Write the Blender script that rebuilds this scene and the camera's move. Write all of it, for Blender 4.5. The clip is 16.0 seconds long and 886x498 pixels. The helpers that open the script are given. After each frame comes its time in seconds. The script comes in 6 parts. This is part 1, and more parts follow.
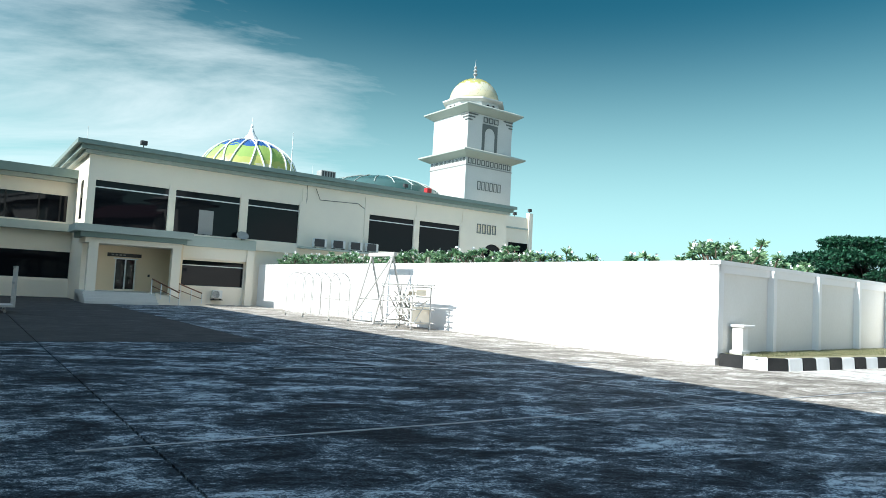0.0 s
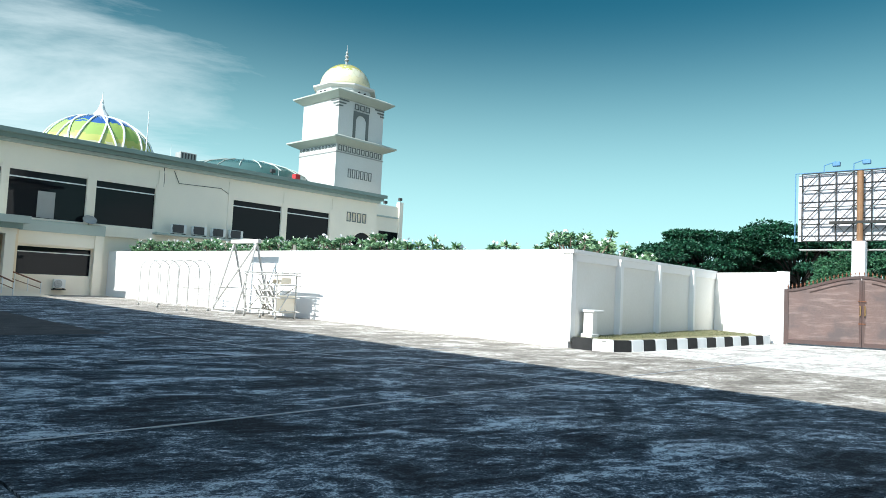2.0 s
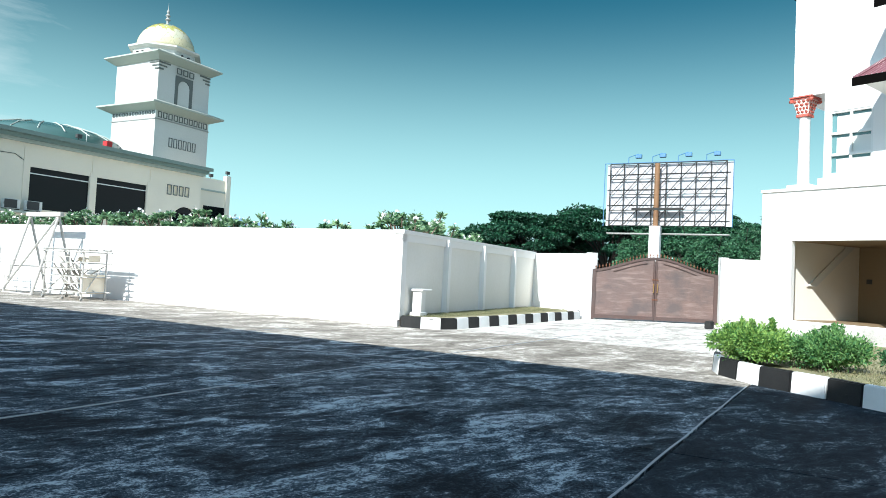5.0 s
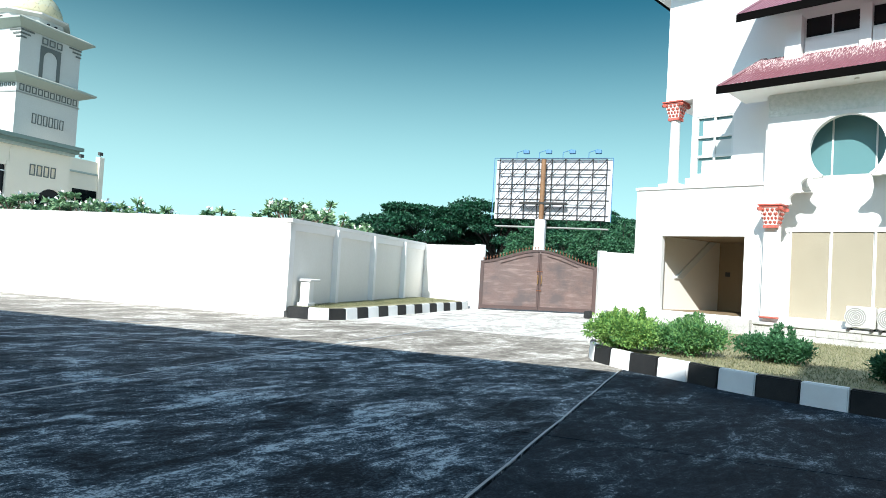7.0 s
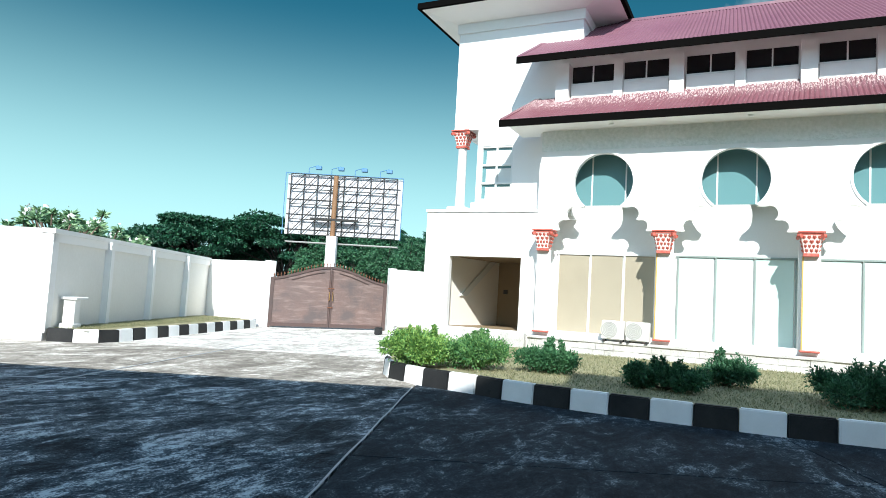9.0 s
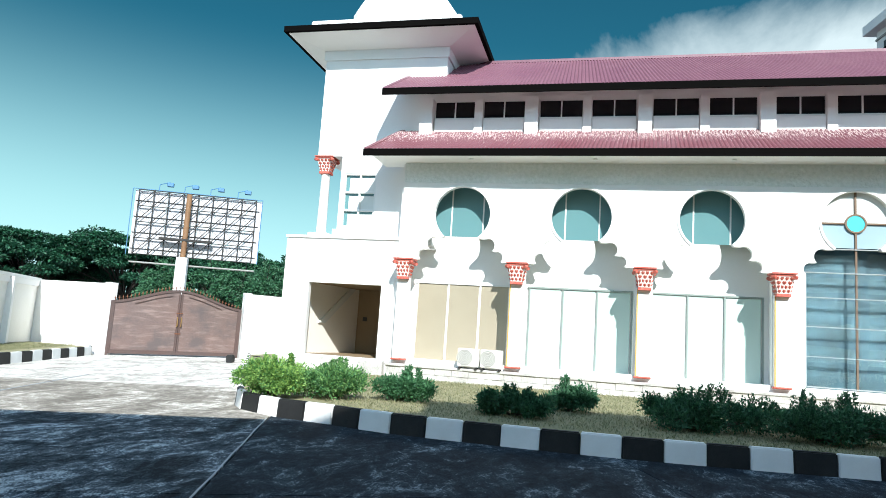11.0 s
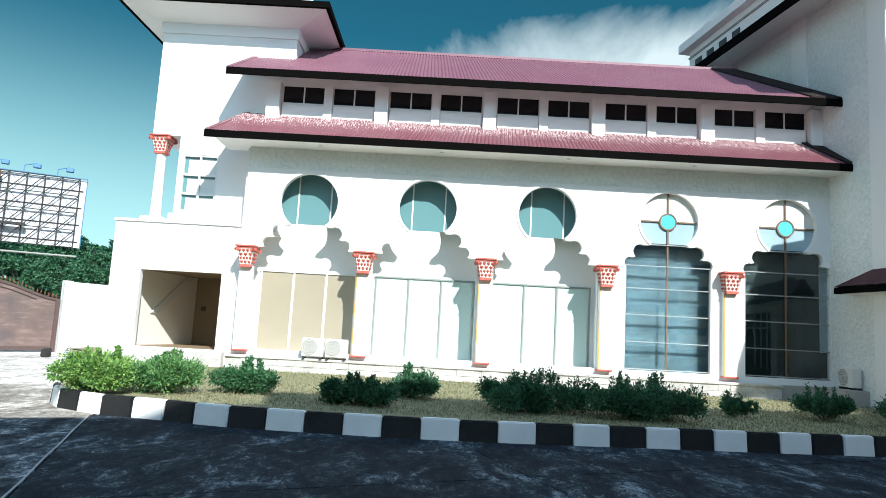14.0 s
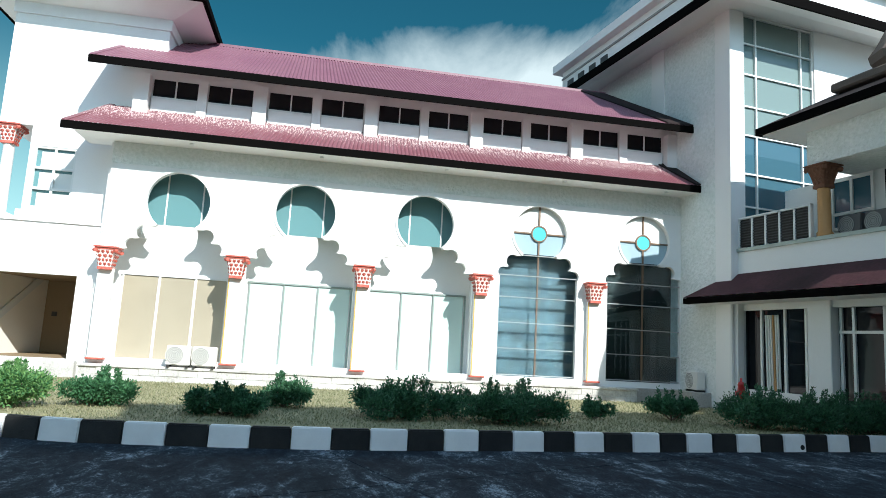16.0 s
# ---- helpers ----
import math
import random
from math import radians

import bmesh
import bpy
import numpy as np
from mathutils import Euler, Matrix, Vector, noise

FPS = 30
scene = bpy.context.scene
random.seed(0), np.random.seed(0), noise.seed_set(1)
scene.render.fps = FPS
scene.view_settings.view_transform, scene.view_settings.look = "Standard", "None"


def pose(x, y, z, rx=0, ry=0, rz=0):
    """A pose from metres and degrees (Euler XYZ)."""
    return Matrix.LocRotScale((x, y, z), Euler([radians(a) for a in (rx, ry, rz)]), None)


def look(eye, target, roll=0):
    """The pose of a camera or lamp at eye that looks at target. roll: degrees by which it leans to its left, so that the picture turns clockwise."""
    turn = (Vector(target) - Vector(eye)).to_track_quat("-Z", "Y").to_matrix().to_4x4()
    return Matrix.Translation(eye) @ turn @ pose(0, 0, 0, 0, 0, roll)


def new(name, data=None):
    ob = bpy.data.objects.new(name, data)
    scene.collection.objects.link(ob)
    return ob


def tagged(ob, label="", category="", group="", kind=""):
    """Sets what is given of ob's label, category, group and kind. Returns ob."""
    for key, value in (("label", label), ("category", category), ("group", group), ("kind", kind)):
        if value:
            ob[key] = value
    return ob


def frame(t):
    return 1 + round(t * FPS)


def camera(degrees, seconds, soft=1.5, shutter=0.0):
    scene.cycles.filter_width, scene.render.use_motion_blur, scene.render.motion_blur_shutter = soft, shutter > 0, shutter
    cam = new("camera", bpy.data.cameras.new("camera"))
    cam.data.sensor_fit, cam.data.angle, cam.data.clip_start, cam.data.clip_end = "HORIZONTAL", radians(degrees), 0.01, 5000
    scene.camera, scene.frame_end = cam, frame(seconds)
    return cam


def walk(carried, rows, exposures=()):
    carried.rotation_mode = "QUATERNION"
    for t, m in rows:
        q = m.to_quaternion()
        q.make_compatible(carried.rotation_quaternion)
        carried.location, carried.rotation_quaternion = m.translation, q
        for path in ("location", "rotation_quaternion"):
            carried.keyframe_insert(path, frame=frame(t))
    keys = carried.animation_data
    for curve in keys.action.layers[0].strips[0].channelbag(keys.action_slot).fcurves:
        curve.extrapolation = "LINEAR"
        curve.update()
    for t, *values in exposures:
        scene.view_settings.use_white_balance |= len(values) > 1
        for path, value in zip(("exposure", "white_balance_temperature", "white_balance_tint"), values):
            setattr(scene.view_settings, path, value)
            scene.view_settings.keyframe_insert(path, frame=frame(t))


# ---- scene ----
# camera and its path: seconds, place, turn
cam = camera(67.7, 16.0, 0.75)
PATH = [
    (0.0, -0.000, 0.000, 1.598, 93.74, -2.93, -11.50),
    (0.5, -0.003, -0.046, 1.592, 93.61, -3.03, -13.85),
    (1.0, -0.006, -0.096, 1.581, 93.22, -2.68, -17.50),
    (1.5, 0.085, -0.035, 1.560, 93.01, -2.93, -19.45),
    (2.0, 0.173, -0.048, 1.566, 93.34, -2.75, -22.59),
    (2.5, 0.197, -0.031, 1.558, 93.09, -2.43, -24.98),
    (3.0, 0.117, -0.118, 1.594, 93.00, -2.90, -27.67),
    (3.5, 0.138, -0.109, 1.592, 93.05, -2.61, -30.24),
    (4.0, 0.170, -0.110, 1.618, 92.77, -2.60, -32.53),
    (6.5, 0.254, -0.131, 1.618, 91.70, -3.25, -43.90),
    (7.0, 0.256, -0.162, 1.611, 91.84, -3.29, -46.35),
    (7.5, 0.250, -0.195, 1.632, 92.28, -3.02, -49.15),
    (8.0, 0.201, -0.151, 1.641, 92.71, -3.36, -53.95),
    (8.5, 0.115, -0.091, 1.660, 94.01, -3.31, -59.92),
    (9.0, 0.044, -0.047, 1.659, 94.26, -3.34, -64.69),
    (9.5, -0.011, -0.028, 1.679, 95.05, -3.42, -67.74),
    (10.0, -0.053, -0.044, 1.698, 96.18, -3.62, -71.25),
    (12.5, -0.108, -0.098, 1.725, 97.34, -3.32, -83.11),
    (13.0, -0.128, -0.119, 1.717, 97.47, -3.21, -85.36),
    (13.5, -0.132, -0.127, 1.715, 97.22, -3.56, -87.49),
    (14.0, -0.146, -0.128, 1.721, 97.07, -3.20, -89.97),
    (14.5, -0.159, -0.161, 1.724, 96.86, -3.07, -92.40),
    (15.0, -0.164, -0.166, 1.730, 97.22, -3.09, -94.73),
    (15.5, -0.204, -0.191, 1.739, 97.78, -3.16, -98.05),
    (16.0, -0.226, -0.183, 1.743, 98.20, -3.14, -100.42),
]
walk(cam, [(t, pose(*p)) for t, *p in PATH], exposures=[(0.0, 0.62, 6000.0, 8.0), (16.0, 0.62, 6000.0, 8.0)])

# ---- world and sun ----
SUN_AZ, SUN_EL = 247.5, 37.0          # where the sun stands: compass angle from +y towards +x, height
world = bpy.data.worlds.new("sky")
scene.world = world
world.use_nodes = True
wn, wl = world.node_tree.nodes, world.node_tree.links
wn.clear()
w_out = wn.new("ShaderNodeOutputWorld")
w_bg = wn.new("ShaderNodeBackground")
w_sky = wn.new("ShaderNodeTexSky")
w_sky.sky_type = "NISHITA"
w_sky.sun_disc = False
w_sky.sun_elevation = radians(SUN_EL)
w_sky.sun_rotation = radians(SUN_AZ)
w_sky.air_density, w_sky.dust_density, w_sky.ozone_density = 1.0, 1.2, 1.5
w_tc = wn.new("ShaderNodeTexCoord")
w_sep = wn.new("ShaderNodeSeparateXYZ")
wl.new(w_tc.outputs["Generated"], w_sep.inputs[0])
# thin streaked cloud, in the flat layer overhead
w_add = wn.new("ShaderNodeMath"); w_add.operation = "ADD"; w_add.inputs[1].default_value = 0.22
wl.new(w_sep.outputs["Z"], w_add.inputs[0])
w_dx = wn.new("ShaderNodeMath"); w_dx.operation = "DIVIDE"
w_dy = wn.new("ShaderNodeMath"); w_dy.operation = "DIVIDE"
wl.new(w_sep.outputs["X"], w_dx.inputs[0]); wl.new(w_add.outputs[0], w_dx.inputs[1])
wl.new(w_sep.outputs["Y"], w_dy.inputs[0]); wl.new(w_add.outputs[0], w_dy.inputs[1])
w_cmb = wn.new("ShaderNodeCombineXYZ")
wl.new(w_dx.outputs[0], w_cmb.inputs[0]); wl.new(w_dy.outputs[0], w_cmb.inputs[1])
w_map = wn.new("ShaderNodeMapping")
w_map.inputs["Rotation"].default_value = (0, 0, radians(35))
w_map.inputs["Scale"].default_value = (0.55, 1.3, 1.0)
w_map.inputs["Location"].default_value = (0.55, 0.2, 0.0)
wl.new(w_cmb.outputs[0], w_map.inputs["Vector"])
w_n = wn.new("ShaderNodeTexNoise")
w_n.inputs["Scale"].default_value, w_n.inputs["Detail"].default_value, w_n.inputs["Roughness"].default_value = 1.1, 9.0, 0.62
w_n.inputs["Distortion"].default_value = 0.5
wl.new(w_map.outputs[0], w_n.inputs["Vector"])
w_ramp = wn.new("ShaderNodeValToRGB")
w_ramp.color_ramp.elements[0].position, w_ramp.color_ramp.elements[1].position = 0.36, 0.66
w_ramp.color_ramp.elements[1].color = (0.85, 0.85, 0.85, 1)
w_tint = wn.new("ShaderNodeMix"); w_tint.data_type = "RGBA"; w_tint.blend_type = "MULTIPLY"
w_tint.inputs["Factor"].default_value = 1.0
w_tint.inputs["B"].default_value = (0.135, 0.51, 0.465, 1)
wl.new(w_sky.outputs[0], w_tint.inputs["A"])
w_mix = wn.new("ShaderNodeMix"); w_mix.data_type = "RGBA"
w_mix.inputs["B"].default_value = (7.2, 8.0, 7.8, 1)
# two cloud fields: one over the mosque, one low behind the hall
def cloud_mask(az, el, lo, hi):
    dp = wn.new("ShaderNodeVectorMath"); dp.operation = "DOT_PRODUCT"
    wl.new(w_tc.outputs["Generated"], dp.inputs[0])
    dp.inputs[1].default_value = (math.sin(radians(az)) * math.cos(radians(el)), math.cos(radians(az)) * math.cos(radians(el)), math.sin(radians(el)))
    mr = wn.new("ShaderNodeMapRange"); mr.interpolation_type = "SMOOTHSTEP"
    mr.inputs["From Min"].default_value, mr.inputs["From Max"].default_value = math.cos(radians(lo)), math.cos(radians(hi))
    wl.new(dp.outputs["Value"], mr.inputs["Value"])
    return mr.outputs["Result"]


w_m = wn.new("ShaderNodeMath"); w_m.operation = "ADD"
w_g = wn.new("ShaderNodeMath"); w_g.operation = "MULTIPLY"; w_g.inputs[1].default_value = 1.25
wl.new(cloud_mask(102, -10, 40, 32), w_g.inputs[0])
wl.new(cloud_mask(-28, -1, 46, 18), w_m.inputs[0])
wl.new(w_g.outputs[0], w_m.inputs[1])
w_f = wn.new("ShaderNodeMath"); w_f.operation = "MULTIPLY_ADD"; w_f.inputs[1].default_value = 0.3; w_f.inputs[2].default_value = -0.3
wl.new(w_m.outputs[0], w_f.inputs[0])
w_k = wn.new("ShaderNodeMath"); w_k.operation = "ADD"
wl.new(w_n.outputs["Fac"], w_k.inputs[0]); wl.new(w_f.outputs[0], w_k.inputs[1])
wl.new(w_k.outputs[0], w_ramp.inputs["Fac"])
wl.new(w_ramp.outputs["Color"], w_mix.inputs["Factor"])
# bright haze towards the horizon
w_hz = wn.new("ShaderNodeMapRange"); w_hz.interpolation_type = "SMOOTHSTEP"
w_hz.inputs["From Min"].default_value, w_hz.inputs["From Max"].default_value = -0.02, 0.42
w_hz.inputs["To Min"].default_value, w_hz.inputs["To Max"].default_value = 0.9, 0.0
wl.new(w_sep.outputs["Z"], w_hz.inputs["Value"])
w_hm = wn.new("ShaderNodeMix"); w_hm.data_type = "RGBA"
w_hm.inputs["B"].default_value = (5.7, 8.8, 8.5, 1)
wl.new(w_hz.outputs["Result"], w_hm.inputs["Factor"])
wl.new(w_tint.outputs["Result"], w_hm.inputs["A"])
wl.new(w_hm.outputs["Result"], w_mix.inputs["A"])
# the sky brightens broadly towards the sun
w_sd = wn.new("ShaderNodeVectorMath"); w_sd.operation = "DOT_PRODUCT"
wl.new(w_tc.outputs["Generated"], w_sd.inputs[0])
w_sd.inputs[1].default_value = (math.sin(radians(SUN_AZ)) * math.cos(radians(SUN_EL)), math.cos(radians(SUN_AZ)) * math.cos(radians(SUN_EL)), math.sin(radians(SUN_EL)))
w_sm = wn.new("ShaderNodeMapRange"); w_sm.interpolation_type = "SMOOTHSTEP"
w_sm.inputs["From Min"].default_value, w_sm.inputs["From Max"].default_value = 0.1, 1.0
wl.new(w_sd.outputs["Value"], w_sm.inputs["Value"])
w_au = wn.new("ShaderNodeMix"); w_au.data_type = "RGBA"; w_au.blend_type = "ADD"
w_au.inputs["B"].default_value = (6.4, 7.6, 10.2, 1)
wl.new(w_sm.outputs["Result"], w_au.inputs["Factor"]); wl.new(w_mix.outputs["Result"], w_au.inputs["A"])
wl.new(w_au.outputs["Result"], w_bg.inputs["Color"])
w_bg.inputs["Strength"].default_value = 0.087
wl.new(w_bg.outputs[0], w_out.inputs["Surface"])

sun = new("sun", bpy.data.lights.new("sun", "SUN"))
sun.data.energy, sun.data.angle, sun.data.color = 5.0, radians(0.55), (1.0, 0.94, 0.85)
_a, _e = radians(SUN_AZ), radians(SUN_EL)
sun.matrix_world = look((0, 0, 40), (-math.sin(_a) * math.cos(_e), -math.cos(_a) * math.cos(_e), 40 - math.sin(_e)))


# ---- materials ----
def mat(name, color, rough=0.7, metal=0.0, var=0.12, scale=3.0, fine=60.0, bump=0.15, stain=None, stain_amt=0.35, spec=0.5, depth=0.01):
    """Painted or raw surface: base colour with coarse stains, fine grain and a little relief."""
    m = bpy.data.materials.new(name)
    m.use_nodes = True
    n, l = m.node_tree.nodes, m.node_tree.links
    b = n["Principled BSDF"]
    b.inputs["Roughness"].default_value, b.inputs["Metallic"].default_value = rough, metal
    b.inputs["Specular IOR Level"].default_value = spec
    tc = n.new("ShaderNodeTexCoord")
    geo = n.new("ShaderNodeNewGeometry")
    a = n.new("ShaderNodeTexNoise")
    a.inputs["Scale"].default_value, a.inputs["Detail"].default_value, a.inputs["Roughness"].default_value = scale * 0.25, 6.0, 0.65
    l.new(geo.outputs["Position"], a.inputs["Vector"])
    g = n.new("ShaderNodeTexNoise")
    g.inputs["Scale"].default_value, g.inputs["Detail"].default_value = fine, 3.0
    l.new(geo.outputs["Position"], g.inputs["Vector"])
    r = n.new("ShaderNodeValToRGB")
    r.color_ramp.elements[0].position, r.color_ramp.elements[1].position = 0.35, 0.72
    dark = stain or tuple(c * (1 - var * 2) for c in color)
    r.color_ramp.elements[0].color, r.color_ramp.elements[1].color = (0, 0, 0, 1), (1, 1, 1, 1)
    l.new(a.outputs["Fac"], r.inputs["Fac"])
    mx = n.new("ShaderNodeMix"); mx.data_type = "RGBA"
    mx.inputs["A"].default_value, mx.inputs["B"].default_value = (*color, 1), (*dark, 1)
    sc = n.new("ShaderNodeMath"); sc.operation = "MULTIPLY"; sc.inputs[1].default_value = stain_amt
    l.new(r.outputs["Color"], sc.inputs[0]); l.new(sc.outputs[0], mx.inputs["Factor"])
    mg = n.new("ShaderNodeMix"); mg.data_type = "RGBA"; mg.blend_type = "OVERLAY"
    mg.inputs["Factor"].default_value = min(1.0, var * 2)
    l.new(mx.outputs["Result"], mg.inputs["A"]); l.new(g.outputs["Fac"], mg.inputs["B"])
    l.new(mg.outputs["Result"], b.inputs["Base Color"])
    if bump:
        bp = n.new("ShaderNodeBump")
        bp.inputs["Strength"].default_value, bp.inputs["Distance"].default_value = bump, depth
        l.new(g.outputs["Fac"], bp.inputs["Height"]); l.new(bp.outputs[0], b.inputs["Normal"])
    return m


def glass_mat(name, color, rough=0.03, see=0.0, ior=1.45):
    """Tinted window glass: dark body with a clear mirror coat; see lets light through."""
    m = bpy.data.materials.new(name)
    m.use_nodes = True
    n, l = m.node_tree.nodes, m.node_tree.links
    b = n["Principled BSDF"]
    b.inputs["Base Color"].default_value = (*color, 1)
    b.inputs["Roughness"].default_value = rough
    b.inputs["IOR"].default_value = ior
    b.inputs["Transmission Weight"].default_value = see
    nz = n.new("ShaderNodeTexNoise"); nz.inputs["Scale"].default_value = 0.8
    geo = n.new("ShaderNodeNewGeometry"); l.new(geo.outputs["Position"], nz.inputs["Vector"])
    bp = n.new("ShaderNodeBump"); bp.inputs["Strength"].default_value, bp.inputs["Distance"].default_value = 0.04, 0.05
    l.new(nz.outputs["Fac"], bp.inputs["Height"]); l.new(bp.outputs[0], b.inputs["Normal"])
    return m


WHITE = mat("white_wall_paint", (0.83, 0.825, 0.81), 0.75, var=0.05, scale=1.2, fine=25, stain=(0.68, 0.66, 0.62), stain_amt=0.25)
STUCCO = mat("rough_white_stucco", (0.78, 0.8, 0.78), 0.85, var=0.3, scale=2.0, fine=10, bump=1.0, stain=(0.58, 0.65, 0.6), stain_amt=0.4, depth=0.06)
PANELW = mat("greyed_white_panel_paint", (0.77, 0.755, 0.71), 0.8, var=0.06, scale=1.0, fine=12, stain=(0.62, 0.6, 0.53), stain_amt=0.35)
CREAM = mat("cream_wall_paint", (0.9, 0.81, 0.66), 0.75, var=0.05, scale=1.0, fine=20, stain=(0.66, 0.62, 0.54), stain_amt=0.3)
# dark tan carries the doorway's shade; the sunlit wall stays cream
PTAN = mat("tan_paint_with_shade", (0.26, 0.19, 0.11), 0.7, var=0.08, scale=1.5)
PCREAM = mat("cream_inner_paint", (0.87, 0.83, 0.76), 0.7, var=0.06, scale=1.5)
PEACH = mat("peach_porch_paint", (0.82, 0.66, 0.45), 0.7, var=0.05, scale=1.0)
GREEN = mat("grey_green_trim_paint", (0.2, 0.27, 0.24), 0.6, var=0.08, scale=2.0)
LEDGE = mat("pale_green_trim_paint", (0.42, 0.47, 0.42), 0.65, var=0.08, scale=2.0)
GREY = mat("grey_trim_paint", (0.33, 0.33, 0.31), 0.7, var=0.1)
DARKFASCIA = mat("black_brown_fascia", (0.004, 0.0036, 0.0034), 0.9, var=0.1, bump=0, spec=0.02)
ROOF = mat("red_roof_sheet", (0.17, 0.07, 0.1), 0.5, var=0.15, scale=2.5, fine=14, stain=(0.22, 0.11, 0.13), stain_amt=0.6)
def flecked(name, base, fleck, z0, z1):
    """Roof sheet with small pale flecks, more of them towards its upper part."""
    m = mat(name, base, 0.5, var=0.15, scale=2.5, fine=14, stain=(0.22, 0.11, 0.13), stain_amt=0.6)
    n, l = m.node_tree.nodes, m.node_tree.links
    b = n["Principled BSDF"]
    src = b.inputs["Base Color"].links[0].from_socket
    geo = n.new("ShaderNodeNewGeometry")
    sp = n.new("ShaderNodeSeparateXYZ"); l.new(geo.outputs["Position"], sp.inputs[0])
    mr = n.new("ShaderNodeMapRange"); mr.inputs["From Min"].default_value, mr.inputs["From Max"].default_value = z0, z1
    l.new(sp.outputs["Z"], mr.inputs["Value"])
    mp = n.new("ShaderNodeMapping"); mp.inputs["Scale"].default_value = (3.0, 30.0, 5.0)
    l.new(geo.outputs["Position"], mp.inputs["Vector"])
    t = n.new("ShaderNodeTexNoise"); t.inputs["Scale"].default_value, t.inputs["Detail"].default_value = 1.6, 5.0
    l.new(mp.outputs[0], t.inputs["Vector"])
    ad = n.new("ShaderNodeMath"); ad.operation = "MULTIPLY_ADD"; ad.inputs[1].default_value = 0.2
    l.new(mr.outputs[0], ad.inputs[0]); l.new(t.outputs["Fac"], ad.inputs[2])
    r = n.new("ShaderNodeValToRGB"); r.color_ramp.elements[0].position, r.color_ramp.elements[1].position = 0.67, 0.8
    l.new(ad.outputs[0], r.inputs["Fac"])
    mx = n.new("ShaderNodeMix"); mx.data_type = "RGBA"; mx.inputs["B"].default_value = (*fleck, 1)
    l.new(r.outputs["Color"], mx.inputs["Factor"]); l.new(src, mx.inputs["A"])
    l.new(mx.outputs["Result"], b.inputs["Base Color"])
    return m


ROOFLOW = flecked("flecked_red_roof_sheet", (0.15, 0.046, 0.058), (0.6, 0.48, 0.46), 7.45, 7.95)
# pale spots on the red stand in for highlights on the leaves
TERRA = mat("terracotta_paint", (0.42, 0.055, 0.032), 0.5, var=0.25, scale=70, fine=30, stain=(0.7, 0.35, 0.28), stain_amt=0.45)
TERRAP = mat("pale_terracotta", (0.88, 0.78, 0.74), 0.4, var=0.15, scale=30, fine=30, stain=(0.7, 0.3, 0.22), stain_amt=0.5)
GOLD = mat("ochre_edge_paint", (0.6, 0.36, 0.08), 0.55, var=0.1)
DKGLASS = glass_mat("dark_tinted_glass", (0.005, 0.006, 0.008), 0.02, 0.0, 1.28)
BAYGLASS = glass_mat("clear_bay_glass", (0.8, 0.92, 0.95), 0.0, 1.0, 1.5)
# near-black that stands for the unlit room behind the last bay
DARKIN = mat("dark_room_shade", (0.016, 0.028, 0.028), 0.8, var=0.1, scale=3)
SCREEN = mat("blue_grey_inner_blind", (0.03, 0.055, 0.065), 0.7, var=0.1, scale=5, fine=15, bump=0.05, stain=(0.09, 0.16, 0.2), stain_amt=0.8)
PALEGLASS = glass_mat("pale_blue_glass", (0.34, 0.46, 0.52), 0.03, 0.0, 1.6)
TURQ = mat("turquoise_glass", (0.12, 0.62, 0.68), 0.15, var=0.03, bump=0)
TEAL = glass_mat("teal_glass", (0.13, 0.26, 0.275), 0.05)
STONE = mat("limewashed_plinth_stone", (0.62, 0.61, 0.57), 0.9, var=0.2, scale=7, fine=25, bump=0.6, stain=(0.27, 0.26, 0.24), stain_amt=0.85)
AGED = mat("aged_white_paint", (0.6, 0.59, 0.555), 0.8, var=0.06, scale=1.0, fine=12, stain=(0.5, 0.49, 0.45), stain_amt=0.4)
BLUEGLASS = glass_mat("blue_tinted_glass", (0.05, 0.12, 0.16), 0.02)
FILM = glass_mat("grey_green_window_film", (0.17, 0.23, 0.22), 0.08)
BLIND = mat("white_film_and_reflection", (0.74, 0.75, 0.72), 0.25, var=0.04, bump=0.02)
DOORFILM = mat("pale_green_door_film", (0.52, 0.65, 0.61), 0.2, var=0.04, bump=0.02)
AMBER = mat("tan_curtain", (0.36, 0.32, 0.24), 0.35, var=0.15, scale=3, bump=0.05)
FRAME = mat("white_frame_paint", (0.75, 0.76, 0.74), 0.4, var=0.03, bump=0.03)
MULL = mat("brown_window_frame", (0.16, 0.1, 0.06), 0.5, var=0.05, bump=0.03)
CONC = mat("weathered_concrete", (0.42, 0.4, 0.36), 0.9, var=0.15, scale=1.0, fine=20, bump=0.4, stain=(0.25, 0.23, 0.2), stain_amt=0.6)
KBLACK = mat("black_kerb_paint", (0.012, 0.013, 0.014), 0.6, var=0.2, scale=6, stain=(0.045, 0.045, 0.043), stain_amt=0.5, spec=0.3)
KWHITE = mat("white_kerb_paint", (0.84, 0.85, 0.84), 0.6, var=0.06, scale=6, stain=(0.55, 0.56, 0.54), stain_amt=0.35)
WOOD = mat("weathered_red_brown_gate_paint", (0.1, 0.06, 0.052), 0.6, var=0.2, scale=3, fine=30, stain=(0.085, 0.07, 0.068), stain_amt=0.8)
